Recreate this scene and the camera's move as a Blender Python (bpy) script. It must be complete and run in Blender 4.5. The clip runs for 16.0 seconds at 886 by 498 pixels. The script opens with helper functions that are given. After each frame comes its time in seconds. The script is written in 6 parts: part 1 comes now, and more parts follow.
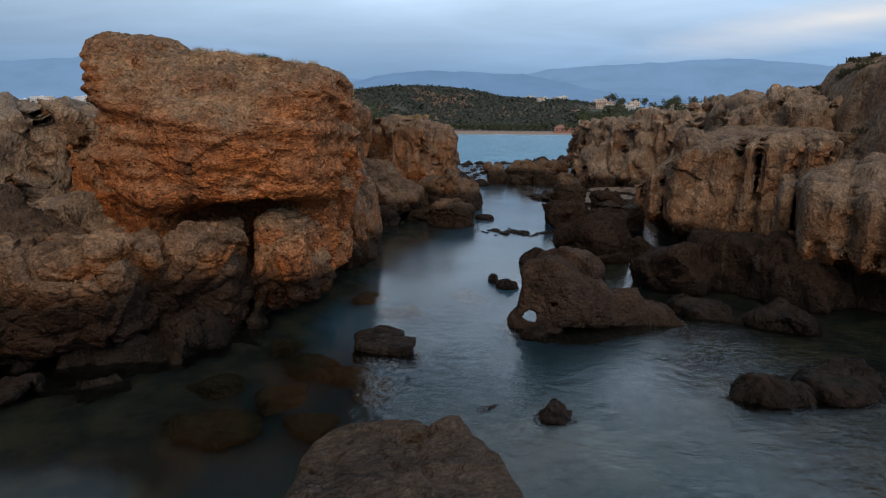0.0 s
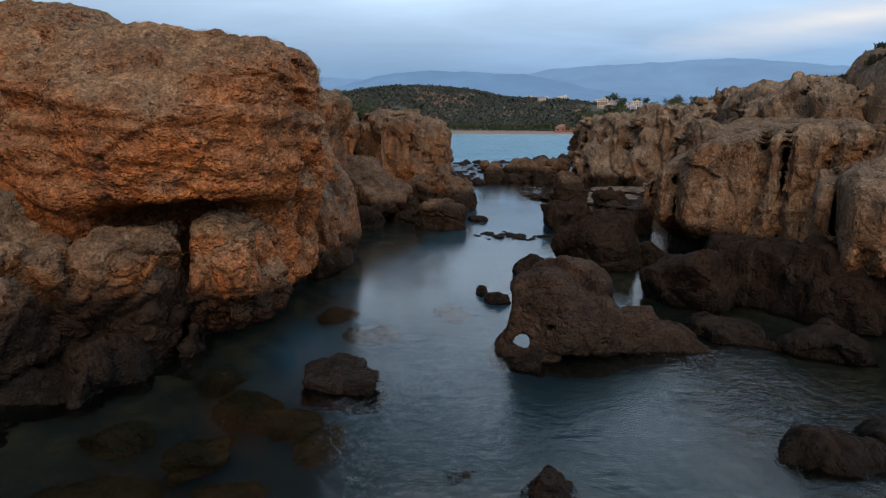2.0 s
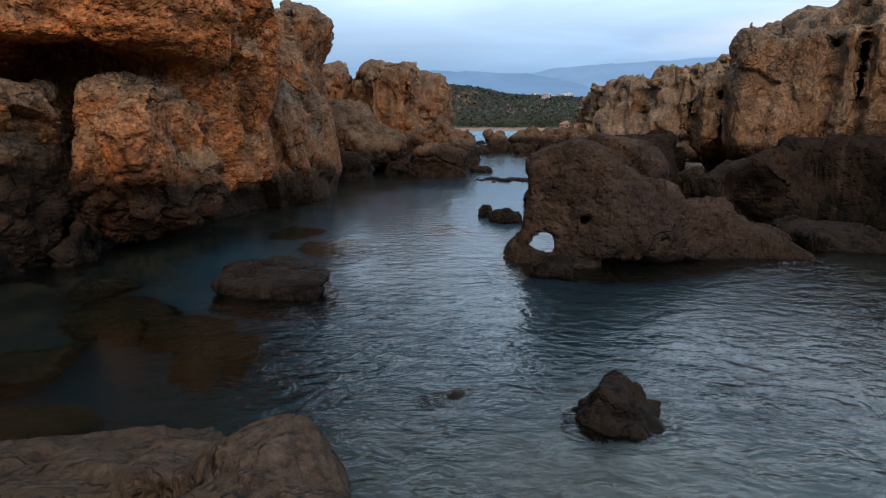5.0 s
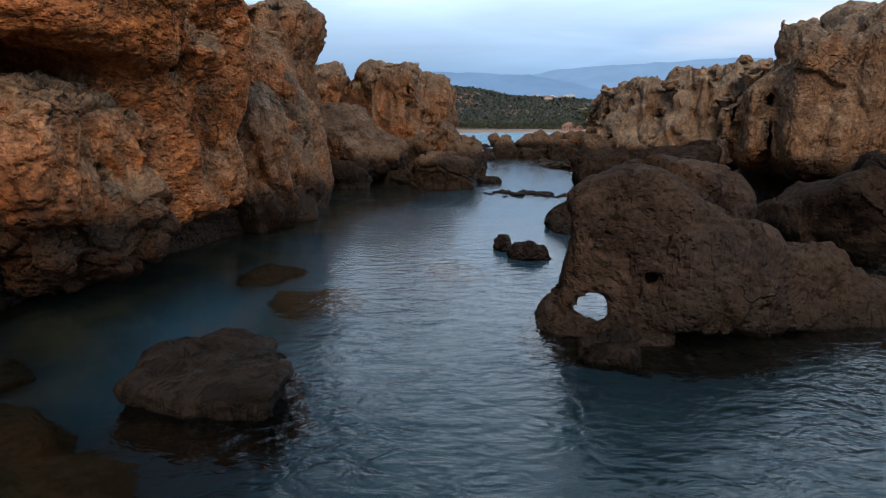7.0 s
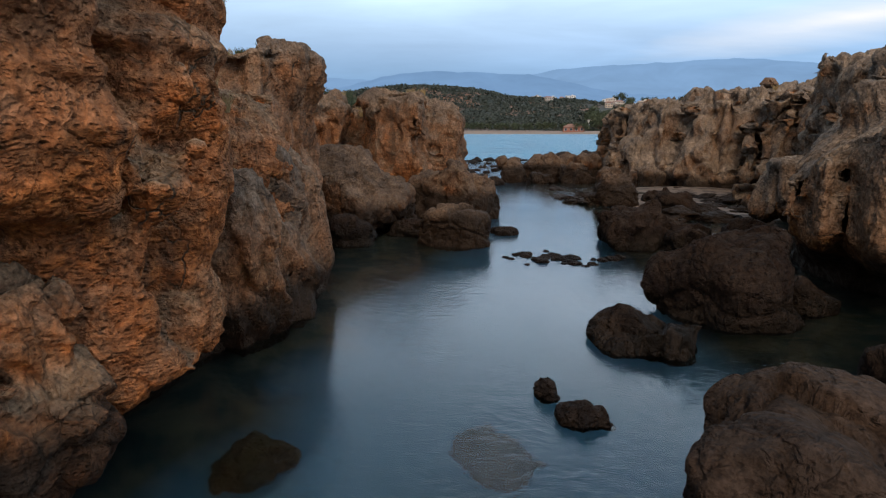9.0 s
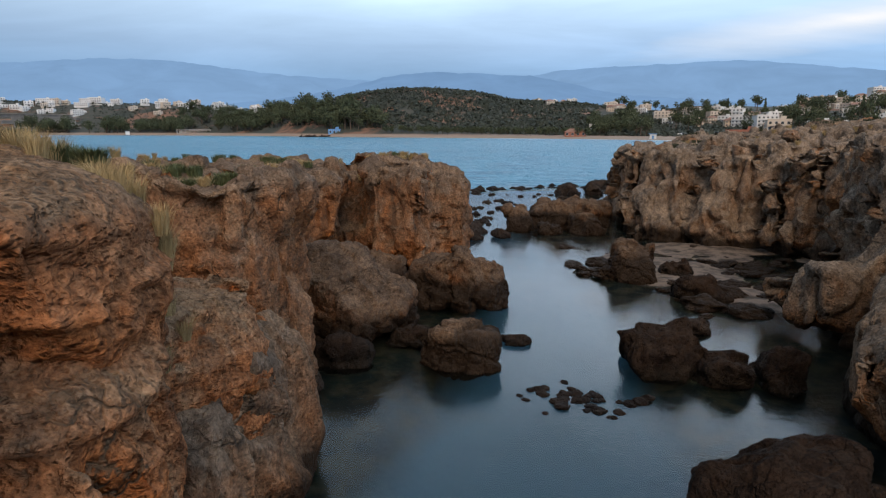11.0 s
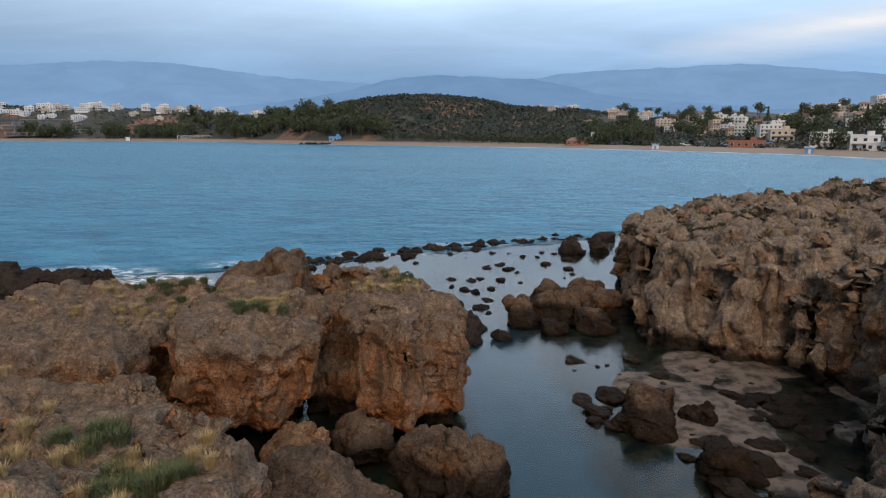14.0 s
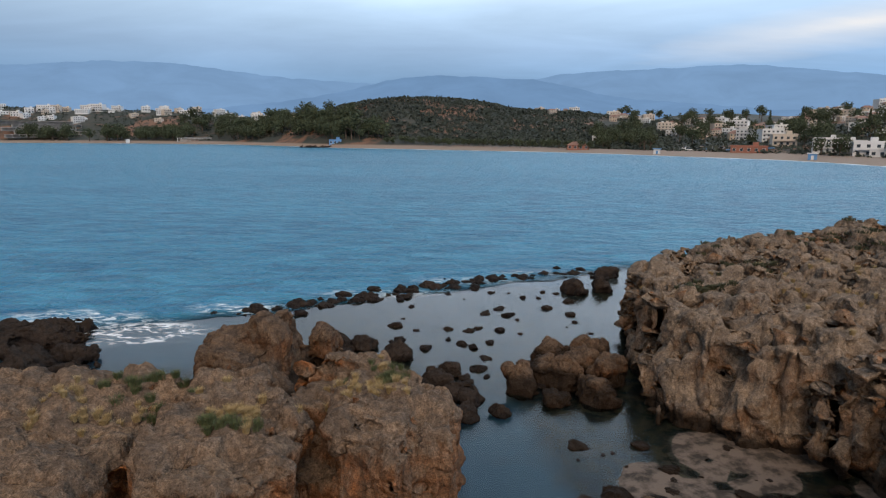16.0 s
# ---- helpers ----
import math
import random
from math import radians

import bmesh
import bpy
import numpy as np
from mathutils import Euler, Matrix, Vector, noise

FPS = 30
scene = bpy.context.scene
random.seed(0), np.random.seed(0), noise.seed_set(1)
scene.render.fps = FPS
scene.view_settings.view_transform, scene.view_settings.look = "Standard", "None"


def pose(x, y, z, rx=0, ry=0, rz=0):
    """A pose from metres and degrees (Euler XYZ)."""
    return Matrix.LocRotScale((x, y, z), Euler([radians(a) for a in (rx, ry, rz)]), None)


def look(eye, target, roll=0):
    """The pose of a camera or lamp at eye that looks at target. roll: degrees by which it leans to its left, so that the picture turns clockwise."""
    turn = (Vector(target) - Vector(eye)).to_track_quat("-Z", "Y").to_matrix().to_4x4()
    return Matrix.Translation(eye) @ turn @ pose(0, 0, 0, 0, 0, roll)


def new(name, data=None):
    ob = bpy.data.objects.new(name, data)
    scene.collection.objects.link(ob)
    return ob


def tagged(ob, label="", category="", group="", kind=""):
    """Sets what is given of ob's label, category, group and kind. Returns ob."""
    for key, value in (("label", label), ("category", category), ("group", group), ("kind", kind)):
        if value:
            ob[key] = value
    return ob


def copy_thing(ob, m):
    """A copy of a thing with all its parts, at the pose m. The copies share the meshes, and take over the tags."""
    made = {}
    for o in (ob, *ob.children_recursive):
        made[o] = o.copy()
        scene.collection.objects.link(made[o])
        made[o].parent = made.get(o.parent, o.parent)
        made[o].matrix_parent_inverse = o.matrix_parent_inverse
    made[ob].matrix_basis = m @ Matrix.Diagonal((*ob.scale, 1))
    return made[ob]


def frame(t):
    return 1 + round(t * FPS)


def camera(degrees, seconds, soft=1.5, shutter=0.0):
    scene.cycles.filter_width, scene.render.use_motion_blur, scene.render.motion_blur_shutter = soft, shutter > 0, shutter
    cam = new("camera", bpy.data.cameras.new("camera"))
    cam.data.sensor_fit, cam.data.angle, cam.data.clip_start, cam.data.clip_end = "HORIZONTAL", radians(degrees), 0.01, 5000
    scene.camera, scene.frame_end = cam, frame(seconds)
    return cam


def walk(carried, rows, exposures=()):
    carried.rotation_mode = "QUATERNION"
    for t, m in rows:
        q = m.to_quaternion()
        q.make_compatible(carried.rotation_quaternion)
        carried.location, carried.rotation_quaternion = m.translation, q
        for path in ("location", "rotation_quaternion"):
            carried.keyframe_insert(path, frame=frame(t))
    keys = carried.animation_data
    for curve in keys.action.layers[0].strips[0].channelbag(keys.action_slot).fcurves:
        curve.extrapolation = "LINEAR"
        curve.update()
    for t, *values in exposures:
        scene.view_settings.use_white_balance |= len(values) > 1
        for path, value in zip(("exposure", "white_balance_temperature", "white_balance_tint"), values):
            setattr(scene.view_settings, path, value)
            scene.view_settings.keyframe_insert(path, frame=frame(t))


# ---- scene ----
cam = camera(72.9, 16.0, 1.2)
METRES, EYE, TILT, LEAN, TURN = 20.0, 3.42, -11.3, 0.0, 0.0
ROWS = [
    (0.0, 0.0, 0.0, 0.0, 0.0, 0.0, -0.0),
    (0.5, 0.0051, 0.0243, 0.0042, 0.02, 0.01, 0.02),
    (1.0, 0.0103, 0.0477, 0.0083, 0.06, -0.01, 0.01),
    (1.5, 0.0156, 0.0698, 0.0122, 0.09, -0.02, -0.0),
    (2.0, 0.0202, 0.0923, 0.0077, 0.11, 0.01, 0.04),
    (2.5, 0.0239, 0.1158, -0.0089, 0.17, 0.03, 0.1),
    (3.0, 0.0267, 0.1394, -0.0303, 0.24, 0.02, 0.19),
    (3.5, 0.0286, 0.1624, -0.047, 0.31, 0.01, 0.25),
    (4.0, 0.0298, 0.1845, -0.0595, 0.39, -0.03, 0.3),
    (6.5, 0.0251, 0.2848, -0.0531, 0.62, 0.15, 0.26),
    (7.0, 0.0241, 0.3052, -0.0382, 0.66, 0.14, 0.21),
    (7.5, 0.0223, 0.3248, -0.0195, 0.67, 0.12, 0.12),
    (8.0, 0.0184, 0.3443, -0.0004, 0.65, 0.11, 0.08),
    (8.5, 0.0139, 0.3639, 0.0187, 0.63, 0.08, 0.05),
    (9.0, 0.0088, 0.3818, 0.0371, 0.63, 0.07, -0.02),
    (9.5, 0.0025, 0.3991, 0.0634, 0.59, -0.02, -0.12),
    (12.0, 0.002, 0.4893, 0.2389, 0.72, 0.23, -0.28),
    (12.5, 0.0041, 0.508, 0.2739, 0.74, 0.25, -0.3),
    (13.0, 0.0059, 0.5272, 0.3096, 0.74, 0.28, -0.31),
    (13.5, 0.0083, 0.546, 0.3458, 0.76, 0.33, -0.33),
    (14.0, 0.0108, 0.5646, 0.3827, 0.77, 0.34, -0.36),
    (14.5, 0.0131, 0.5839, 0.4184, 0.77, 0.33, -0.39),
    (15.0, 0.0157, 0.6038, 0.4532, 0.79, 0.32, -0.4),
    (15.5, 0.0184, 0.624, 0.4876, 0.81, 0.33, -0.44),
    (16.0, 0.021, 0.6439, 0.5231, 0.84, 0.33, -0.45),
]
walk(cam, [(t, pose(0, 0, EYE, TILT, LEAN, TURN) @ pose(METRES * x, METRES * y, METRES * z, 90 + pitch, roll, yaw)) for t, x, y, z, yaw, pitch, roll in ROWS], [(0.0, -0.20), (2.5, -0.07), (4.0, 0.05), (6.5, 0.32), (7.0, 0.20), (9.5, 0.12), (12.0, 0.05), (16.0, -0.08)])

# ---- sky and light ----
SUN_AZ, SUN_EL = 178.0, 44.0


def node(tree, kind, **values):
    n = tree.nodes.new(kind)
    for key, value in values.items():
        if key in n.inputs:
            n.inputs[key].default_value = value
    return n


def math_node(tree, op, a, b=None, c=None):
    n = tree.nodes.new("ShaderNodeMath")
    n.operation = op
    for i, v in enumerate((a, b, c)):
        if v is None:
            continue
        if isinstance(v, (int, float)):
            n.inputs[i].default_value = v
        else:
            tree.links.new(v, n.inputs[i])
    return n.outputs[0]


def mix_colour(tree, fac, a, b, blend="MIX"):
    n = tree.nodes.new("ShaderNodeMix")
    n.data_type, n.blend_type = "RGBA", blend
    for i, v in ((0, fac), (6, a), (7, b)):
        if isinstance(v, (int, float)):
            n.inputs[i].default_value = v
        elif isinstance(v, tuple):
            n.inputs[i].default_value = (*v, 1)[:4]
        else:
            tree.links.new(v, n.inputs[i])
    return n.outputs[2]


def ramp(tree, fac, stops):
    n = tree.nodes.new("ShaderNodeValToRGB")
    el = n.color_ramp.elements
    while len(el) < len(stops):
        el.new(0.5)
    for e, (p, c) in zip(el, stops):
        e.position = p
        e.color = (c, c, c, 1) if isinstance(c, (int, float)) else (*c, 1)
    tree.links.new(fac, n.inputs[0])
    return n.outputs[0]


def noise_node(tree, vector, scale, detail=4.0, rough=0.55, distort=0.0):
    n = node(tree, "ShaderNodeTexNoise", Scale=scale, Detail=detail, Roughness=rough, Distortion=distort)
    tree.links.new(vector, n.inputs["Vector"])
    return n.outputs[0]


def stretch(tree, vector, scale, shift=(0, 0, 0), turn=(0, 0, 0)):
    n = tree.nodes.new("ShaderNodeMapping")
    tree.links.new(vector, n.inputs[0])
    n.inputs["Location"].default_value, n.inputs["Scale"].default_value = shift, scale
    n.inputs["Rotation"].default_value = [radians(a) for a in turn]
    return n.outputs[0]


def make_world():
    world = bpy.data.worlds.new("overcast_evening")
    scene.world = world
    world.use_nodes = True
    t = world.node_tree
    t.nodes.clear()
    out = t.nodes.new("ShaderNodeOutputWorld")
    back = t.nodes.new("ShaderNodeBackground")
    t.links.new(back.outputs[0], out.inputs[0])
    sky = t.nodes.new("ShaderNodeTexSky")
    sky.sky_type, sky.sun_disc = "NISHITA", False
    sky.sun_elevation, sky.sun_rotation = radians(SUN_EL), radians(SUN_AZ)
    clear = mix_colour(t, 1.0, sky.outputs[0], (0.06, 0.06, 0.06), "MULTIPLY")
    co = t.nodes.new("ShaderNodeTexCoord").outputs["Generated"]
    sep = t.nodes.new("ShaderNodeSeparateXYZ")
    t.links.new(co, sep.inputs[0])
    up = math_node(t, "MAXIMUM", sep.outputs[2], 0.0)
    # layered cloud deck: blue haze at the horizon, greyer and lighter overhead; bright ring between added to light the
    # water
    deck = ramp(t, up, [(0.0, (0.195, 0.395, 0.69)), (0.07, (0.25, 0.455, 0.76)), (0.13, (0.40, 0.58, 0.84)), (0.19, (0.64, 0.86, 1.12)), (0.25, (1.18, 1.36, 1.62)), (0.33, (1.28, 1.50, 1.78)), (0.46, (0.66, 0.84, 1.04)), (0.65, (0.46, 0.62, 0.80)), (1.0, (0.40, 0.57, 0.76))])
    # dimmer left, brighter ahead: added above the view to set the water's reflections
    side = ramp(t, math_node(t, "ADD", math_node(t, "MULTIPLY", sep.outputs[0], 0.5), 0.5), [(0.0, 0.45), (0.35, 0.80), (0.5, 1.25), (0.75, 1.35), (1.0, 1.2)])
    low = ramp(t, math_node(t, "ADD", math_node(t, "MULTIPLY", sep.outputs[0], 0.5), 0.5), [(0.2, 0.84), (0.45, 0.94), (0.62, 1.06), (0.8, 1.14)])
    deck = mix_colour(t, 1.0, deck, low, "MULTIPLY")
    high = ramp(t, up, [(0.16, 0.0), (0.28, 1.0)])
    deck = mix_colour(t, high, deck, mix_colour(t, 1.0, deck, side, "MULTIPLY"))
    flat = t.nodes.new("ShaderNodeVectorMath")
    flat.operation = "DIVIDE"
    den = t.nodes.new("ShaderNodeCombineXYZ")
    d = math_node(t, "ADD", up, 0.13)
    for i in range(3):
        t.links.new(d, den.inputs[i])
    t.links.new(co, flat.inputs[0])
    t.links.new(den.outputs[0], flat.inputs[1])
    streak = noise_node(t, stretch(t, flat.outputs[0], (0.6, 1.1, 0.6), turn=(0, 0, 12)), 0.9, 6, 0.55, 0.3)
    streak = ramp(t, streak, [(0.30, 0.84), (0.50, 1.0), (0.70, 1.17)])
    deck = mix_colour(t, 1.0, deck, streak, "MULTIPLY")
    # the thin, bright break in the deck, low over the land ahead
    patch = t.nodes.new("ShaderNodeVectorMath")
    patch.operation = "DISTANCE"
    band = stretch(t, stretch(t, co, (1, 1, 1), turn=(0, 6.5, 0)), (0.8, 0.3, 6.0))
    t.links.new(band, patch.inputs[0])
    patch.inputs[1].default_value = BREAK
    glow = ramp(t, math_node(t, "ADD", patch.outputs["Value"], math_node(t, "MULTIPLY", noise_node(t, stretch(t, flat.outputs[0], (1, 2.2, 1)), 2.2, 5), 0.10)), [(0.06, 1.0), (0.13, 0.45), (0.27, 0.0)])
    deck = mix_colour(t, glow, deck, (1.0, 1.0, 1.02))
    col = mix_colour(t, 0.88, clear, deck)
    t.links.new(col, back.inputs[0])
    back.inputs[1].default_value = 1.0
    lamp = bpy.data.lights.new("sun", "SUN")
    lamp.energy, lamp.angle, lamp.color = 2.3, radians(45), (1.0, 0.71, 0.44)
    sun = new("sun", lamp)
    az, el = radians(SUN_AZ), radians(SUN_EL)
    way = Vector((math.sin(az) * math.cos(el), math.cos(az) * math.cos(el), math.sin(el)))
    sun.matrix_world = look(way * 50, (0, 0, 0))


BREAK = (0.44, 0.257, 0.50)
make_world()


# ---- materials ----
def start_mat(name):
    m = bpy.data.materials.new(name)
    m.use_nodes = True
    t = m.node_tree
    return m, t, t.nodes["Principled BSDF"], t.nodes.new("ShaderNodeNewGeometry")


def bump(tree, shader, height, strength, distance):
    n = node(tree, "ShaderNodeBump", Strength=strength, Distance=distance)
    tree.links.new(height, n.inputs["Height"])
    tree.links.new(n.outputs[0], shader.inputs["Normal"])


def rock_mat(name, fresh, weathered, top_bias, wet, dark=(0.010, 0.007, 0.005), layered=0.5, pitted=0.08):
    """Limestone: fresh orange faces, grey weathered skin on the tops, black algae below the splash line; pits and
    crevices carry painted shade.
    """
    m, t, s, g = start_mat(name)
    pos, nor = g.outputs["Position"], g.outputs["Normal"]
    sp, sn = t.nodes.new("ShaderNodeSeparateXYZ"), t.nodes.new("ShaderNodeSeparateXYZ")
    t.links.new(pos, sp.inputs[0])
    t.links.new(nor, sn.inputs[0])
    big = noise_node(t, pos, 0.55, 4, 0.6, 0.4)
    mid = noise_node(t, pos, 2.7, 5, 0.65)
    fine = noise_node(t, pos, 24.0, 4, 0.7)
    dip = stretch(t, pos, (1, 1, 1), turn=(0, -7, 0))
    strat = noise_node(t, stretch(t, dip, (0.35, 0.35, 5.0)), 1.6, 4, 0.6)
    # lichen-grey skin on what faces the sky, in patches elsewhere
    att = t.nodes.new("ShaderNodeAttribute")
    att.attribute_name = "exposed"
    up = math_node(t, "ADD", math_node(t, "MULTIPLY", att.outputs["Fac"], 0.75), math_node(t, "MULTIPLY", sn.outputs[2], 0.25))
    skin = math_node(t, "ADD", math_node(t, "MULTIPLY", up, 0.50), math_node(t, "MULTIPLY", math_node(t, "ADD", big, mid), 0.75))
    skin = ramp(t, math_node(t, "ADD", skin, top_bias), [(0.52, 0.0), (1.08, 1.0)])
    tan = (fresh[0] * 0.66, fresh[1] * 0.92, fresh[2] * 1.5)
    bare = math_node(t, "SUBTRACT", math_node(t, "ADD", big, math_node(t, "MULTIPLY", mid, 0.4)), math_node(t, "MULTIPLY", up, 0.28))
    warm = mix_colour(t, ramp(t, bare, [(0.58, 0.0), (0.86, 1.0)]), tan, fresh)
    warm = mix_colour(t, ramp(t, noise_node(t, pos, 6.0, 4, 0.65), [(0.35, 0.5), (0.6, 0.0)]), warm, tuple(c * 0.42 for c in fresh))
    warm = mix_colour(t, math_node(t, "MULTIPLY", ramp(t, strat, [(0.35, 1.0), (0.62, 0.0)]), layered), warm, tuple(c * 0.45 for c in fresh))
    grey = mix_colour(t, ramp(t, mid, [(0.32, 0.0), (0.68, 1.0)]), tuple(c * 0.45 for c in weathered), weathered)
    grey = mix_colour(t, ramp(t, noise_node(t, pos, 1.1, 5, 0.65), [(0.42, 0.0), (0.66, 0.8)]), grey, (weathered[0] * 1.3, weathered[1] * 1.2, weathered[2] * 1.05))
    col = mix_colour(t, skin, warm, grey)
    speck = ramp(t, fine, [(0.32, 0.50), (0.50, 1.0), (0.68, 1.42)])
    wob = t.nodes.new("ShaderNodeVectorMath")
    wob.operation = "ADD"
    shake = t.nodes.new("ShaderNodeTexNoise")
    shake.inputs["Scale"].default_value, shake.inputs["Detail"].default_value = 3.0, 4.0
    t.links.new(pos, shake.inputs["Vector"])
    t.links.new(pos, wob.inputs[0])
    t.links.new(stretch(t, shake.outputs[1], (0.35, 0.35, 0.35)), wob.inputs[1])
    joint = t.nodes.new("ShaderNodeTexVoronoi")
    joint.feature = "DISTANCE_TO_EDGE"
    joint.inputs["Scale"].default_value = 1.5
    t.links.new(stretch(t, wob.outputs[0], (1, 1, 1.3)), joint.inputs["Vector"])
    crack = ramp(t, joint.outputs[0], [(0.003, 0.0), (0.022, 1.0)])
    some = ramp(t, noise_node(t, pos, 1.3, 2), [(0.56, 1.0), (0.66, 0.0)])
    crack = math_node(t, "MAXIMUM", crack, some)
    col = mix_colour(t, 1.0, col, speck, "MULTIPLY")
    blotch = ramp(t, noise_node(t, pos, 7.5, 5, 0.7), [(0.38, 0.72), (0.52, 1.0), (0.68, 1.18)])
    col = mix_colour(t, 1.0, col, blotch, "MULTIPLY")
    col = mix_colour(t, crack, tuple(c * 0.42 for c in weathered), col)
    streaks = noise_node(t, stretch(t, pos, (3.2, 3.2, 0.35)), 1.0, 4, 0.6)
    col = mix_colour(t, math_node(t, "MULTIPLY", ramp(t, streaks, [(0.56, 0.0), (0.72, 1.0)]), 0.55), col, (0.055, 0.042, 0.034))
    line = math_node(t, "SUBTRACT", math_node(t, "ADD", sp.outputs[2], math_node(t, "MULTIPLY", math_node(t, "SUBTRACT", big, 0.5), 1.1)), math_node(t, "MULTIPLY", mid, 0.35))
    algae = ramp(t, math_node(t, "SUBTRACT", line, wet - 0.5), [(0.28, 1.0), (0.62, 0.0)])
    wetcol = mix_colour(t, ramp(t, mid, [(0.35, 0.0), (0.7, 1.0)]), dark, tuple(min(1, c * 2.1) for c in dark))
    col = mix_colour(t, math_node(t, "MULTIPLY", algae, 0.93), col, wetcol)
    t.links.new(ramp(t, algae, [(0.0, 0.93), (1.0, 0.62)]), s.inputs["Roughness"])
    s.inputs["Specular IOR Level"].default_value = 0.08
    h = math_node(t, "MULTIPLY", noise_node(t, pos, 9.0, 7, 0.7), 1.0)
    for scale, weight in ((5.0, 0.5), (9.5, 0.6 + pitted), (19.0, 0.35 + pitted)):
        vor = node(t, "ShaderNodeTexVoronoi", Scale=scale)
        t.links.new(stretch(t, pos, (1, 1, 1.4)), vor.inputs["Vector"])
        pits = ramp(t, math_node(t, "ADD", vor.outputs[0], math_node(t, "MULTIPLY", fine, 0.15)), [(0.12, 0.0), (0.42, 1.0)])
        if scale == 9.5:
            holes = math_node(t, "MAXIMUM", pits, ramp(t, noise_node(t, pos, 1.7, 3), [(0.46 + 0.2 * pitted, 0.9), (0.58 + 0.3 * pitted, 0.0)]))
        h = math_node(t, "ADD", h, math_node(t, "MULTIPLY", math_node(t, "MULTIPLY", pits, weight), ramp(t, noise_node(t, pos, 0.9, 3), [(0.40, min(1.0, 0.15 + pitted)), (0.60, 1.0)])))
    karst = t.nodes.new("ShaderNodeTexNoise")
    karst.noise_type = "RIDGED_MULTIFRACTAL"
    karst.inputs["Scale"].default_value, karst.inputs["Detail"].default_value = 2.2, 7.0
    t.links.new(stretch(t, pos, (1, 1, 0.8)), karst.inputs["Vector"])
    h = math_node(t, "ADD", h, math_node(t, "MULTIPLY", karst.outputs[0], 0.8))
    h = math_node(t, "ADD", h, math_node(t, "MULTIPLY", crack, 0.7))
    h = math_node(t, "ADD", h, math_node(t, "MULTIPLY", math_node(t, "MULTIPLY", noise_node(t, stretch(t, dip, (0.5, 0.5, 6.0)), 3.4, 4, 0.65), ramp(t, big, [(0.36, 0.1), (0.55, 1.0)])), 1.9 * layered))
    # crevice lines: grooves in the bump, their shade painted into the colour
    crevice = None
    for scale, width in ((1.0, 0.045), (2.9, 0.06)):
        n = math_node(t, "ABSOLUTE", math_node(t, "SUBTRACT", noise_node(t, stretch(t, pos, (1, 1, 0.45 if layered < 0.35 else 1.2)), scale, 5, 0.6, 0.5), 0.5))
        n = ramp(t, n, [(0.004, 0.0), (width, 1.0)])
        crevice = n if crevice is None else math_node(t, "MULTIPLY", crevice, math_node(t, "MAXIMUM", n, 0.35))
    h = math_node(t, "ADD", h, math_node(t, "MULTIPLY", crevice, 0.7))
    col = mix_colour(t, math_node(t, "MULTIPLY", math_node(t, "SUBTRACT", 1.0, crevice), 0.32), col, (0.045, 0.032, 0.024))
    # shade in the honeycomb pits, painted into the colour
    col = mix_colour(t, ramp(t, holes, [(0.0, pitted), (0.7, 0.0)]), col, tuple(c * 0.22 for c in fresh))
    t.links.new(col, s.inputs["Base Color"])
    bump(t, s, h, 1.0, 0.055)
    return m


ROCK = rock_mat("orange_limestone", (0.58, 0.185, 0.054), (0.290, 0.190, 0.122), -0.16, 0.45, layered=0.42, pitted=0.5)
# ROCK with the dark line set higher: the boulder's shaded underside as colour
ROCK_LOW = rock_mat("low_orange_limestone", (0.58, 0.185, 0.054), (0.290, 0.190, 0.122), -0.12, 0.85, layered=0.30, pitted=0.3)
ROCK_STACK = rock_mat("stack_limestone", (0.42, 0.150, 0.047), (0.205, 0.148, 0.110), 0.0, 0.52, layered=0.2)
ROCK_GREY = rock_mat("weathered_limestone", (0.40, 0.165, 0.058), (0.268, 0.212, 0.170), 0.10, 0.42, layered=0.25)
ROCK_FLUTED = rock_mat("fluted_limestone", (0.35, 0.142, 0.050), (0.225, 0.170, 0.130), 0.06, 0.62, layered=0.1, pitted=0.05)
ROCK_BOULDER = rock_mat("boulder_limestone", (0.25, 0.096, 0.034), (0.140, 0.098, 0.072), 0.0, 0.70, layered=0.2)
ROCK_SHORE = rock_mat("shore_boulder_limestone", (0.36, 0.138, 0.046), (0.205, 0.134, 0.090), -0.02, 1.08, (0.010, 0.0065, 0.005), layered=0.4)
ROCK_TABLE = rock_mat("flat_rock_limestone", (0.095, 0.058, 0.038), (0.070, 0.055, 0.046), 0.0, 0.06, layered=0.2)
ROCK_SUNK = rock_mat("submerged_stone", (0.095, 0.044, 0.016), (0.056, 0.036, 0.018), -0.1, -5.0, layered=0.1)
# dark splash-zone rock, its base taken lower to stand in for waterline shade
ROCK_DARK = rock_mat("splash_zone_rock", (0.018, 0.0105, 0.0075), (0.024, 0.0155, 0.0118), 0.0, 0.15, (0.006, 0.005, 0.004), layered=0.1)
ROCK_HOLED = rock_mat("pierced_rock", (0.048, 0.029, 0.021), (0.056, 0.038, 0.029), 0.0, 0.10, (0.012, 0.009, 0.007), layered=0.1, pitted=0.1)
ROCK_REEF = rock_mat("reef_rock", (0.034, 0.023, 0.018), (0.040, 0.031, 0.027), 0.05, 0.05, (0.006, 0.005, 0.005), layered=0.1)


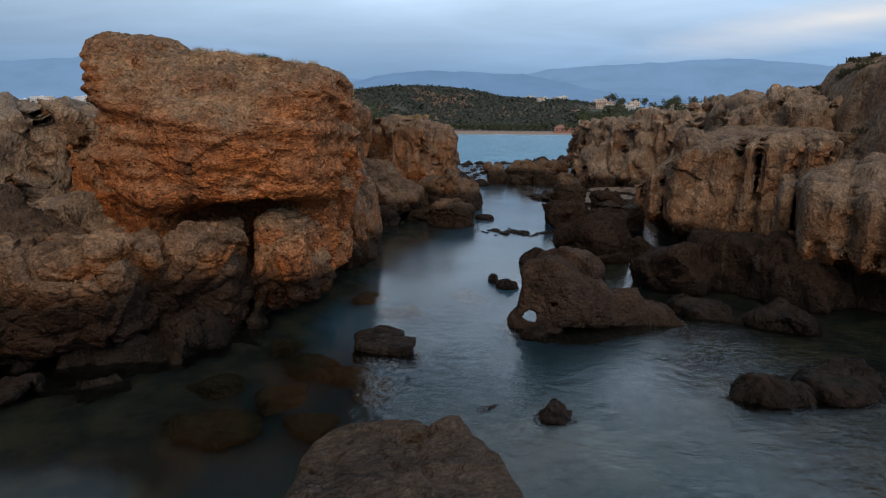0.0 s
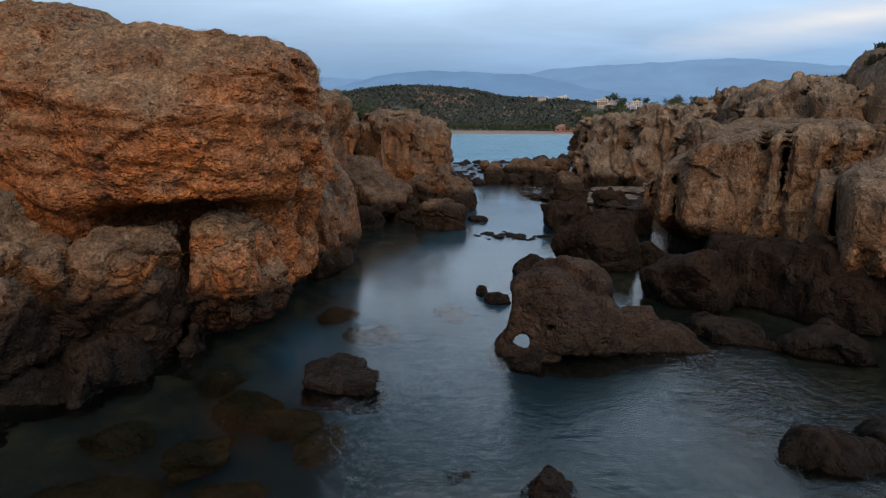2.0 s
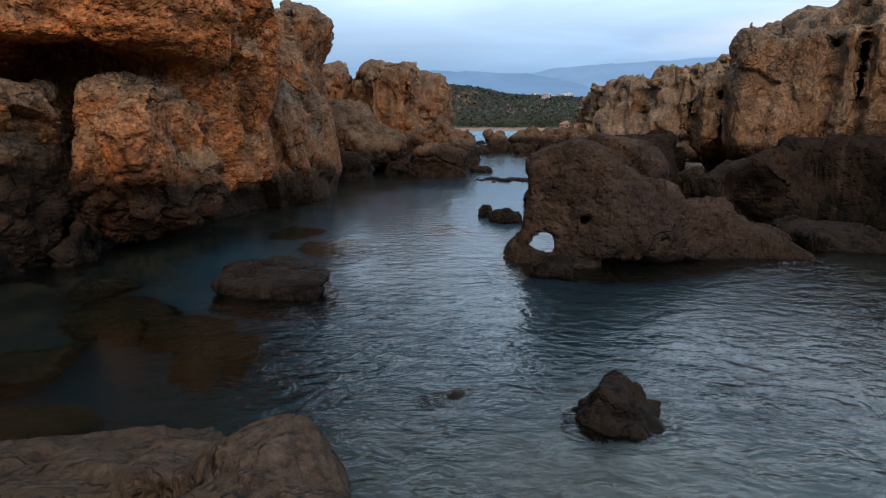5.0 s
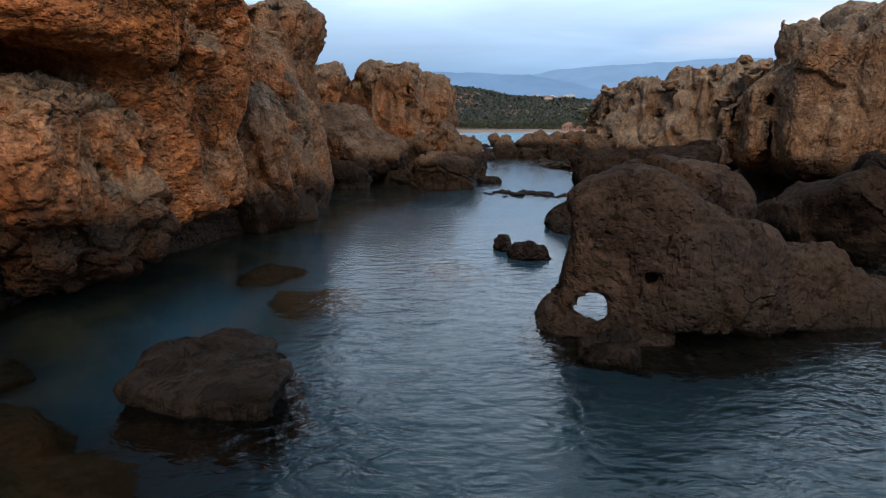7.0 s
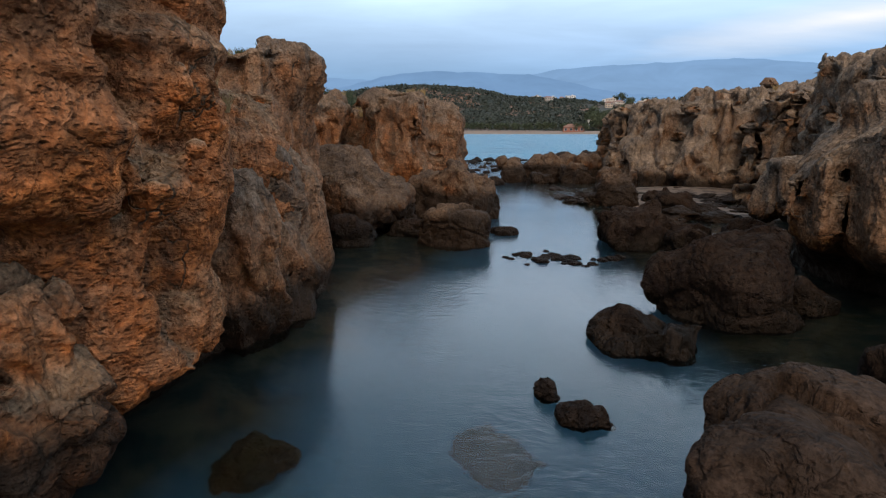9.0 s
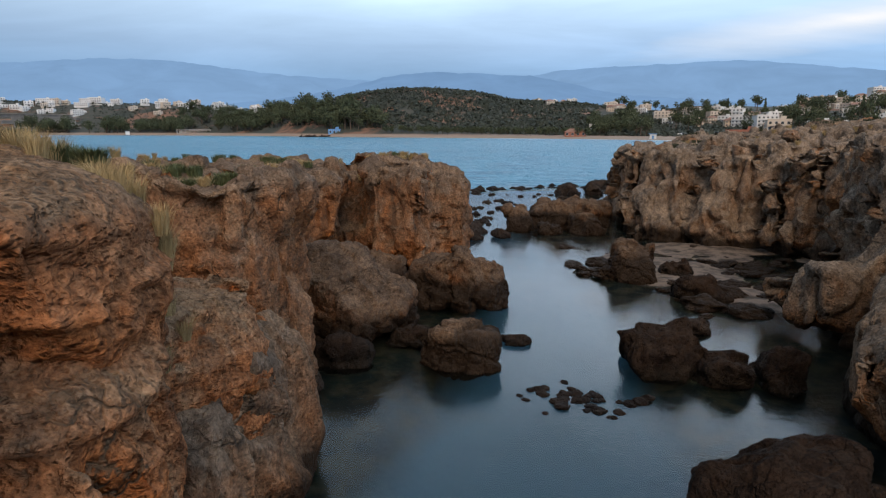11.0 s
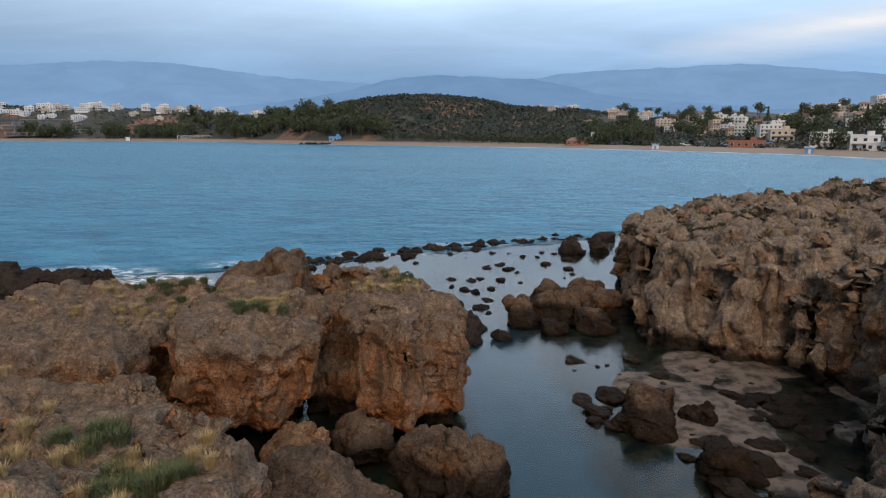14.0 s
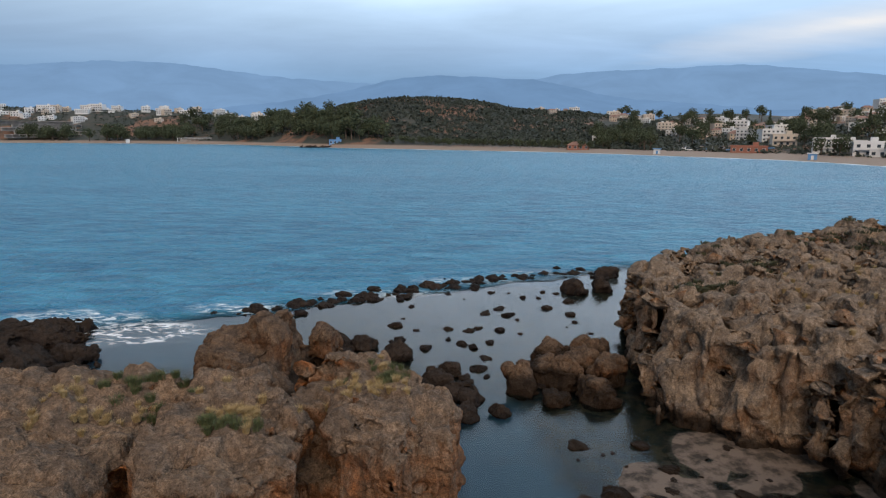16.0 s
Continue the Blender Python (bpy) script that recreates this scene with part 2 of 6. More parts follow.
def water_mat():
    m, t, s, g = start_mat("sea_water")
    pos = g.outputs["Position"]
    sp = t.nodes.new("ShaderNodeSeparateXYZ")
    t.links.new(pos, sp.inputs[0])
    big = noise_node(t, pos, 0.22, 3)
    open_sea = ramp(t, math_node(t, "ADD", math_node(t, "MULTIPLY", math_node(t, "SUBTRACT", math_node(t, "SUBTRACT", sp.outputs[1], math_node(t, "MULTIPLY", math_node(t, "MAXIMUM", math_node(t, "MINIMUM", sp.outputs[0], 15.0), -45.0), 0.48)), 56.5), 0.12), math_node(t, "MULTIPLY", big, 0.5)), [(0.2, 0.0), (0.6, 1.0)])
    s.inputs["Base Color"].default_value = (0.42, 0.62, 0.66, 1)
    s.inputs["Transmission Weight"].default_value = 1.0
    s.inputs["IOR"].default_value, s.inputs["Roughness"].default_value = 1.33, 0.13
    ripple = noise_node(t, stretch(t, pos, (1.0, 1.45, 1.0), turn=(0, 0, 12)), 4.6, 3, 0.6, 0.6)
    small = noise_node(t, stretch(t, pos, (1.0, 1.7, 1.0), turn=(0, 0, -25)), 9.0, 2, 0.5)
    gusts = ramp(t, noise_node(t, stretch(t, pos, (0.9, 0.5, 1)), 0.45, 3), [(0.36, 0.3), (0.62, 1.0)])
    calm = ramp(t, math_node(t, "MULTIPLY", sp.outputs[1], 0.04), [(0.32, 1.0), (0.50, 0.30), (0.85, 0.22)])
    lee = ramp(t, math_node(t, "ADD", math_node(t, "MULTIPLY", math_node(t, "ADD", sp.outputs[0], math_node(t, "MULTIPLY", big, 0.8)), 0.1), 0.5), [(0.38, 0.10), (0.47, 1.0)])
    gusts = math_node(t, "MULTIPLY", math_node(t, "MULTIPLY", gusts, calm), lee)
    near = math_node(t, "MULTIPLY", math_node(t, "ADD", math_node(t, "MULTIPLY", ripple, 0.045), math_node(t, "MULTIPLY", small, 0.017)), gusts)
    swell = noise_node(t, stretch(t, pos, (0.75, 1.15, 1.0), turn=(0, 0, 8)), 0.52, 5, 0.62, 0.5)
    chop = noise_node(t, stretch(t, pos, (0.7, 1.0, 1.0), turn=(0, 0, -20)), 1.1, 3, 0.6, 0.4)
    far = math_node(t, "ADD", math_node(t, "MULTIPLY", swell, 1.5), math_node(t, "ADD", math_node(t, "MULTIPLY", chop, 0.75), math_node(t, "MULTIPLY", noise_node(t, stretch(t, pos, (0.6, 1.2, 1.0)), 2.6, 2), 0.22)))
    h = math_node(t, "ADD", near, math_node(t, "MULTIPLY", far, open_sea))
    bump(t, s, h, 1.0, 1.0)
    deep = t.nodes.new("ShaderNodeBsdfPrincipled")
    tone = noise_node(t, stretch(t, pos, (0.35, 1.0, 1.0), turn=(0, 0, 6)), 0.5, 5, 0.65, 0.6)
    wide = noise_node(t, stretch(t, pos, (0.3, 1.0, 1.0)), 0.035, 3)
    tone = ramp(t, math_node(t, "ADD", math_node(t, "MULTIPLY", tone, 0.75), math_node(t, "MULTIPLY", wide, 0.25)), [(0.38, 0.0), (0.62, 1.0)])
    t.links.new(mix_colour(t, tone, (0.010, 0.112, 0.220), (0.058, 0.275, 0.430)), deep.inputs["Base Color"])
    deep.inputs["Roughness"].default_value, deep.inputs["IOR"].default_value = 0.30, 1.33
    t.links.new(s.inputs["Normal"].links[0].from_socket, deep.inputs["Normal"])
    # broken white water along the outer reef
    foam = t.nodes.new("ShaderNodeBsdfPrincipled")
    foam.inputs["Base Color"].default_value = (0.78, 0.82, 0.84, 1)
    foam.inputs["Roughness"].default_value = 0.8
    lace = ramp(t, noise_node(t, stretch(t, pos, (0.6, 1.2, 1)), 1.5, 6, 0.72, 1.2), [(0.48, 0.0), (0.60, 1.0)])
    spots = None
    for cx, cy, rx, ry, k in FOAM:
        u = math_node(t, "DIVIDE", math_node(t, "SUBTRACT", sp.outputs[0], cx), rx)
        v = math_node(t, "DIVIDE", math_node(t, "SUBTRACT", sp.outputs[1], cy), ry)
        r = math_node(t, "ADD", math_node(t, "MULTIPLY", u, u), math_node(t, "MULTIPLY", v, v))
        e = math_node(t, "MULTIPLY", ramp(t, r, [(0.2, 1.0), (1.0, 0.0)]), k)
        spots = e if spots is None else math_node(t, "MAXIMUM", spots, e)
    white = math_node(t, "MULTIPLY", spots, lace)
    a, b = t.nodes.new("ShaderNodeMixShader"), t.nodes.new("ShaderNodeMixShader")
    t.links.new(open_sea, a.inputs[0])
    t.links.new(s.outputs[0], a.inputs[1])
    t.links.new(deep.outputs[0], a.inputs[2])
    t.links.new(white, b.inputs[0])
    t.links.new(a.outputs[0], b.inputs[1])
    t.links.new(foam.outputs[0], b.inputs[2])
    t.links.new(b.outputs[0], t.nodes["Material Output"].inputs[0])
    return m


FOAM = [(-17.5, 46.8, 5.0, 2.6, 1.0), (-22.5, 49.5, 5, 1.8, 0.9), (-13.5, 51.8, 3.5, 1.6, 0.9), (-4.5, 55.5, 6.0, 1.4, 0.6), (1.5, 59.5, 5, 1.3, 0.6), (8, 62.5, 5, 1.2, 0.5)]
WATER = water_mat()


def ground_mat():
    m, t, s, g = start_mat("ground")
    pos = g.outputs["Position"]
    sp = t.nodes.new("ShaderNodeSeparateXYZ")
    t.links.new(pos, sp.inputs[0])
    big, mid, fine = noise_node(t, pos, 0.35, 4, 0.6), noise_node(t, pos, 1.6, 5, 0.6), noise_node(t, pos, 9.0, 3)
    bed = mix_colour(t, ramp(t, mid, [(0.42, 0.0), (0.60, 1.0)]), (0.004, 0.007, 0.006), (0.050, 0.033, 0.015))
    bed = mix_colour(t, ramp(t, math_node(t, "MULTIPLY", sp.outputs[2], -1.0), [(0.55, 0.0), (1.25, 1.0)]), bed, mix_colour(t, ramp(t, math_node(t, "ADD", math_node(t, "MULTIPLY", sp.outputs[1], 0.05), math_node(t, "MULTIPLY", big, 0.2)), [(0.48, 0.0), (0.70, 1.0)]), (0.007, 0.030, 0.038), (0.044, 0.104, 0.158)))
    away = node(t, "ShaderNodeVectorMath")
    away.operation = "DISTANCE"
    t.links.new(stretch(t, pos, (0.75, 1.0, 0.0)), away.inputs[0])
    away.inputs[1].default_value = (0.95, 6.9, 0.0)
    bed = mix_colour(t, ramp(t, math_node(t, "ADD", math_node(t, "MULTIPLY", away.outputs["Value"], 0.4), math_node(t, "MULTIPLY", mid, 0.9)), [(0.66, 0.75), (0.95, 0.0)]), bed, (0.15, 0.135, 0.12))
    sand = mix_colour(t, ramp(t, mid, [(0.40, 0.0), (0.56, 1.0)]), (0.034, 0.025, 0.018), (0.145, 0.109, 0.086))
    shelf = ramp(t, math_node(t, "ADD", sp.outputs[2], math_node(t, "MULTIPLY", fine, 0.05)), [(0.0, 0.0), (0.03, 1.0)])
    low = mix_colour(t, shelf, bed, sand)
    wide = noise_node(t, pos, 0.012, 5, 0.6)
    scrub = mix_colour(t, ramp(t, noise_node(t, pos, 0.06, 5, 0.7), [(0.38, 0.0), (0.62, 1.0)]), (0.020, 0.028, 0.023), (0.046, 0.046, 0.036))
    earth = mix_colour(t, ramp(t, noise_node(t, pos, 0.022, 4, 0.6), [(0.54, 0.0), (0.61, 1.0)]), scrub, (0.165, 0.088, 0.056))
    beach = mix_colour(t, mid, (0.20, 0.15, 0.115), (0.27, 0.205, 0.16))
    land = mix_colour(t, ramp(t, math_node(t, "MULTIPLY", math_node(t, "ADD", sp.outputs[2], wide), 0.1), [(0.24, 0.0), (0.32, 1.0)]), beach, earth)
    far = ramp(t, math_node(t, "MULTIPLY", math_node(t, "ADD", math_node(t, "ABSOLUTE", sp.outputs[0]), sp.outputs[1]), 0.01), [(0.70, 0.0), (0.75, 1.0)])
    t.links.new(mix_colour(t, far, low, land), s.inputs["Base Color"])
    s.inputs["Roughness"].default_value = 0.9
    bump(t, s, math_node(t, "ADD", mid, math_node(t, "MULTIPLY", fine, 0.3)), 0.6, 0.12)
    return m


GROUND = ground_mat()


def plain_mat(name, colour, rough=0.8, vary=0.35, scale=3.0, metal=0.0, relief=0.2):
    m, t, s, g = start_mat(name)
    n = noise_node(t, g.outputs["Position"], scale, 5, 0.6)
    rnd = t.nodes.new("ShaderNodeObjectInfo").outputs["Random"]
    k = math_node(t, "ADD", math_node(t, "MULTIPLY", n, vary * 1.4), math_node(t, "MULTIPLY", rnd, vary * 0.6))
    t.links.new(mix_colour(t, k, tuple(min(1, c * 1.12) for c in colour), tuple(c * 0.45 for c in colour)), s.inputs["Base Color"])
    s.inputs["Roughness"].default_value, s.inputs["Metallic"].default_value = rough, metal
    bump(t, s, n, relief, 0.02)
    return m


WHITE = plain_mat("white_render", (0.60, 0.60, 0.60), 0.85, 0.18, 0.4)
# cream, and the tile below, dulled: distance haze put into the base colour
CREAM = plain_mat("cream_render", (0.52, 0.45, 0.38), 0.85, 0.2, 0.4)
OCHRE = plain_mat("ochre_render", (0.46, 0.36, 0.27), 0.85, 0.2, 0.4)
CONCRETE = plain_mat("bare_concrete", (0.30, 0.29, 0.28), 0.9, 0.35, 0.5)
TERRACOTTA = plain_mat("terracotta_tile", (0.24, 0.13, 0.095), 0.8, 0.3, 1.0)
GLASS = plain_mat("dark_window_glass", (0.035, 0.045, 0.055), 0.15, 0.2, 1.0)
BLUE = plain_mat("blue_paint", (0.10, 0.24, 0.46), 0.6, 0.2, 1.0)
RED = plain_mat("red_paint", (0.27, 0.105, 0.07), 0.7, 0.25, 1.0)
BARK = plain_mat("bark", (0.11, 0.08, 0.06), 0.95, 0.4, 3.0)
ASPHALT = plain_mat("asphalt", (0.13, 0.13, 0.14), 0.9, 0.3, 0.4)


def leaf_mat(name, a, b):
    m, t, s, g = start_mat(name)
    r = g.outputs["Random Per Island"]
    k = math_node(t, "ADD", math_node(t, "MULTIPLY", r, 0.6), math_node(t, "MULTIPLY", noise_node(t, g.outputs["Position"], 0.4, 3), 0.4))
    t.links.new(mix_colour(t, k, a, b), s.inputs["Base Color"])
    s.inputs["Roughness"].default_value = 0.75
    s.inputs["Specular IOR Level"].default_value = 0.2
    return m


LEAF = leaf_mat("dark_foliage", (0.030, 0.042, 0.026), (0.080, 0.095, 0.050))
SCRUB = leaf_mat("hill_scrub", (0.018, 0.027, 0.022), (0.044, 0.050, 0.038))
DRY = leaf_mat("dry_grass", (0.22, 0.155, 0.075), (0.44, 0.33, 0.17))
GREEN = leaf_mat("green_herb", (0.030, 0.048, 0.024), (0.12, 0.13, 0.055))
MACCHIA = leaf_mat("headland_scrub", (0.030, 0.036, 0.022), (0.085, 0.085, 0.050))


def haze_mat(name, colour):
    """Mountains kilometres off: a plain backdrop that glows, the haze put into its colour."""
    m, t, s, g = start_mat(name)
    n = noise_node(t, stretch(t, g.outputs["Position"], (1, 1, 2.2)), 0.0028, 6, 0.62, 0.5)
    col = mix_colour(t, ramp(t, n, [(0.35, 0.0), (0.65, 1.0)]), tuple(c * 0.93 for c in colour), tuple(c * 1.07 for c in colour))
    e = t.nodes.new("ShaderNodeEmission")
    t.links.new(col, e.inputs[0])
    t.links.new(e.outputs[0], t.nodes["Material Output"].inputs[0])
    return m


# ---- shaping tools ----
def hash3(i, j, k, seed):
    h = (i * 374761393 + j * 668265263 + k * 2147483647 + seed * 1274126177) & 0xFFFFFFFF
    h = ((h ^ (h >> 13)) * 1274126177) & 0xFFFFFFFF
    h = ((h ^ (h >> 16)) * 2246822519) & 0xFFFFFFFF
    return ((h ^ (h >> 15)) & 0xFFFFFF).astype(np.float32) / 0xFFFFFF


def value_noise(p, seed=0):
    """Smooth noise in -1..1 at the points p (n x 3)."""
    f = np.floor(p)
    i = f.astype(np.int64)
    w = (p - f).astype(np.float32)
    w = w * w * (3 - 2 * w)
    out = 0
    for a in (0, 1):
        wa = w[:, 0] if a else 1 - w[:, 0]
        for b in (0, 1):
            wb = wa * (w[:, 1] if b else 1 - w[:, 1])
            for c in (0, 1):
                out = out + wb * (w[:, 2] if c else 1 - w[:, 2]) * hash3(i[:, 0] + a, i[:, 1] + b, i[:, 2] + c, seed)
    return out * 2 - 1


TWIST = np.array(((0.36, 0.48, -0.8), (-0.8, 0.6, 0.0), (0.48, 0.64, 0.6)))


def fbm(p, octaves=4, seed=0, gain=0.5):
    total, amp = 0, 1.0
    for o in range(octaves):
        total = total + amp * value_noise(p, seed + o * 17)
        p, amp = (p @ TWIST) * 2.03, amp * gain
    return total


def cells(p, seed=0):
    """Distance to the nearest scattered centre."""
    f = np.floor(p)
    i = f.astype(np.int64)
    best = np.full(len(p), 9.0, np.float32)
    for a in (-1, 0, 1):
        for b in (-1, 0, 1):
            for c in (-1, 0, 1):
                x, y, z = i[:, 0] + a, i[:, 1] + b, i[:, 2] + c
                d = (x + hash3(x, y, z, seed) - p[:, 0]) ** 2 + (y + hash3(x, y, z, seed + 5) - p[:, 1]) ** 2 + (z + hash3(x, y, z, seed + 9) - p[:, 2]) ** 2
                best = np.minimum(best, d)
    return np.sqrt(best)


def fractured(p, seed=0, facets=False):
    """Broken blocks: a random level for each block, the distance to the joint with the next, and, for facets, the block's own slope."""
    f = np.floor(p)
    i = f.astype(np.int64)
    one, two, level = np.full(len(p), 9.0, np.float32), np.full(len(p), 9.0, np.float32), np.zeros(len(p), np.float32)
    tilt = np.zeros(len(p), np.float32)
    for a in (-1, 0, 1):
        for b in (-1, 0, 1):
            for c in (-1, 0, 1):
                x, y, z = i[:, 0] + a, i[:, 1] + b, i[:, 2] + c
                h, h2, h3 = hash3(x, y, z, seed), hash3(x, y, z, seed + 5), hash3(x, y, z, seed + 9)
                u, v, w = p[:, 0] - x - h, p[:, 1] - y - h2, p[:, 2] - z - h3
                d = u * u + v * v + w * w
                near = d < one
                two = np.where(near, one, np.minimum(two, d))
                lev = (h * 7.13 + h2 * 3.7) % 1.0
                level = np.where(near, lev, level)
                if facets:
                    tilt = np.where(near, u * ((h * 13.7 + h3) % 1.0 - 0.5) + v * ((h2 * 11.3 + h) % 1.0 - 0.5) + w * ((h3 * 17.9 + h2) % 1.0 - 0.5), tilt)
                one = np.minimum(one, d)
    gap = np.sqrt(two) - np.sqrt(one)
    return (level * 2 - 1, gap, tilt * 2) if facets else (level * 2 - 1, gap)


def smooth_min(a, b, k):
    h = np.clip(0.5 + 0.5 * (b - a) / k, 0, 1)
    return b * (1 - h) + a * h - k * h * (1 - h)


def step01(a, b, v):
    u = np.clip((v - a) / (b - a), 0, 1)
    return u * u * (3 - 2 * u)


def polygon_distance(x, y, pts):
    """Signed distance in plan to a closed outline, negative inside."""
    n = len(pts)
    best = np.full(x.shape, 1e9)
    sign = np.ones(x.shape)
    for i in range(n):
        ax, ay = pts[i]
        bx, by = pts[i - 1]
        ex, ey = bx - ax, by - ay
        wx, wy = x - ax, y - ay
        u = np.clip((wx * ex + wy * ey) / (ex * ex + ey * ey), 0, 1)
        best = np.minimum(best, (wx - ex * u) ** 2 + (wy - ey * u) ** 2)
        c1, c2, c3 = y >= ay, y < by, ex * wy > ey * wx
        sign = np.where((c1 & c2 & c3) | (~c1 & ~c2 & ~c3), -sign, sign)
    return sign * np.sqrt(best)


def block(x, y, z, pts, z0, z1, batter=0.0, round_=0.3, tilt=(0, 0), ref=None):
    """An upright rock mass: outline, foot, top, side slope (positive: narrower upwards), rounding, slope of the top."""
    cx, cy = np.mean([p[0] for p in pts]), np.mean([p[1] for p in pts])
    cx, cy = ref or (cx, cy)
    top = z1 + (x - cx) * tilt[0] + (y - cy) * tilt[1]
    d = polygon_distance(x, y, pts) + batter * (z - z0)
    v = np.maximum(z - top, z0 - z)
    d, v = d + round_, v + round_
    return np.minimum(np.maximum(d, v), 0) + np.sqrt(np.maximum(d, 0) ** 2 + np.maximum(v, 0) ** 2) - round_


def lump(x, y, z, c, r, yaw=0.0, square=2.6, lean=(0, 0)):
    """A rounded boulder: centre, half sizes, turn about z; a higher square makes it blockier."""
    a = radians(yaw)
    dz = z - c[2]
    dx, dy = x - c[0] - lean[0] * dz, y - c[1] - lean[1] * dz
    u, v, w = (dx * math.cos(a) + dy * math.sin(a)) / r[0], (-dx * math.sin(a) + dy * math.cos(a)) / r[1], dz / r[2]
    k = (np.abs(u) ** square + np.abs(v) ** square + np.abs(w) ** square) ** (1 / square)
    return (k - 1) * min(r)


def surface_net(F, lo, h):
    """Quads on the zero surface of the field F."""
    s = F < 0
    corner = [(a, b, c) for a in (0, 1) for b in (0, 1) for c in (0, 1)]
    nx, ny, nz = (n - 1 for n in F.shape)
    count = sum(s[a:a + nx, b:b + ny, c:c + nz].astype(np.int8) for a, b, c in corner)
    I = np.argwhere((count > 0) & (count < 8))
    ids = np.full((nx, ny, nz), -1, np.int64)
    ids[I[:, 0], I[:, 1], I[:, 2]] = np.arange(len(I))
    vals = {c: F[I[:, 0] + c[0], I[:, 1] + c[1], I[:, 2] + c[2]] for c in corner}
    acc, num = np.zeros((len(I), 3)), np.zeros(len(I))
    for c in corner:
        for ax in range(3):
            if c[ax]:
                continue
            e = tuple(v + (i == ax) for i, v in enumerate(c))
            va, vb = vals[c], vals[e]
            cut = (va < 0) != (vb < 0)
            u = np.where(cut, va / np.where(cut, va - vb, 1), 0)
            p = np.array(c, float)[None].repeat(len(I), 0)
            p[:, ax] += u
            acc += p * cut[:, None]
            num += cut
    V = np.array(lo) + (I + acc / num[:, None]) * h
    quads = []
    for ax in range(3):
        o = [i for i in range(3) if i != ax]
        a = [slice(None)] * 3
        b = [slice(None)] * 3
        a[ax], b[ax] = slice(0, -1), slice(1, None)
        E = np.argwhere(s[tuple(a)] != s[tuple(b)])
        E = E[(E[:, o[0]] > 0) & (E[:, o[1]] > 0) & (E[:, o[0]] < F.shape[o[0]] - 1) & (E[:, o[1]] < F.shape[o[1]] - 1)]
        q = []
        for du, dv in ((1, 1), (0, 1), (0, 0), (1, 0)):
            c = E.copy()
            c[:, o[0]] -= du
            c[:, o[1]] -= dv
            q.append(ids[c[:, 0], c[:, 1], c[:, 2]])
        q = np.stack(q, 1)
        flip = s[E[:, 0], E[:, 1], E[:, 2]] ^ (ax == 1)
        q[~flip] = q[~flip][:, ::-1]
        quads.append(q)
    Q = np.concatenate(quads)
    return V, Q[(Q >= 0).all(1)]


def edge_table(Q):
    e = np.stack((Q, np.roll(Q, -1, 1)), -1).reshape(-1, 2)
    e.sort(1)
    key = e[:, 0] * (Q.max() + 1) + e[:, 1]
    u, inv = np.unique(key, return_inverse=True)
    return np.stack((u // (Q.max() + 1), u % (Q.max() + 1)), 1), inv.reshape(-1, 4)


def main_piece(V, Q):
    """Drops what isn't joined to the largest piece."""
    E, _ = edge_table(Q)
    lab = np.arange(len(V))
    while True:
        low = np.minimum(lab[E[:, 0]], lab[E[:, 1]])
        nxt = lab.copy()
        np.minimum.at(nxt, E[:, 0], low)
        np.minimum.at(nxt, E[:, 1], low)
        nxt = np.minimum(nxt, nxt[nxt])
        nxt = nxt[nxt]
        if (nxt == lab).all():
            break
        lab = nxt
    keep = lab == np.bincount(lab).argmax()
    index = np.cumsum(keep) - 1
    return V[keep], index[Q[keep[Q[:, 0]]]]


def relax(V, Q, times=1):
    E, _ = edge_table(Q)
    n = np.bincount(E.ravel(), minlength=len(V))
    for _ in range(times):
        W = np.stack([np.bincount(E[:, 0], V[E[:, 1], k], len(V)) + np.bincount(E[:, 1], V[E[:, 0], k], len(V)) for k in range(3)], 1)
        V = 0.5 * V + 0.5 * W / np.maximum(n, 1)[:, None]
    return V


def split(V, Q):
    E, inv = edge_table(Q)
    m = len(V) + inv
    c = len(V) + len(E) + np.arange(len(Q))
    V = np.concatenate((V, V[E].mean(1), V[Q].mean(1)))
    return V, np.concatenate([np.stack((Q[:, i], m[:, i], c, m[:, i - 1]), 1) for i in range(4)])


def normals(V, Q):
    n = np.cross(V[Q[:, 2]] - V[Q[:, 0]], V[Q[:, 3]] - V[Q[:, 1]])
    N = np.stack([sum(np.bincount(Q[:, i], n[:, k], len(V)) for i in range(4)) for k in range(3)], 1)
    return N / np.maximum(np.linalg.norm(N, axis=1), 1e-9)[:, None]


def to_mesh(name, V, Q, material, smooth=True, exposed=None):
    me = bpy.data.meshes.new(name)
    me.vertices.add(len(V))
    me.vertices.foreach_set("co", np.ascontiguousarray(V, np.float32).ravel())
    me.loops.add(Q.size)
    me.loops.foreach_set("vertex_index", np.ascontiguousarray(Q, np.int32).ravel())
    me.polygons.add(len(Q))
    k = Q.shape[1]
    me.polygons.foreach_set("loop_start", np.arange(0, Q.size, k, dtype=np.int32))
    me.polygons.foreach_set("use_smooth", np.full(len(Q), smooth))
    me.update(calc_edges=True)
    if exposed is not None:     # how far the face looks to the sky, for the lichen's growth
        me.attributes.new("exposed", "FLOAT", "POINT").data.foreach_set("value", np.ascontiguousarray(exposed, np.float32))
    me.materials.append(material)
    return me


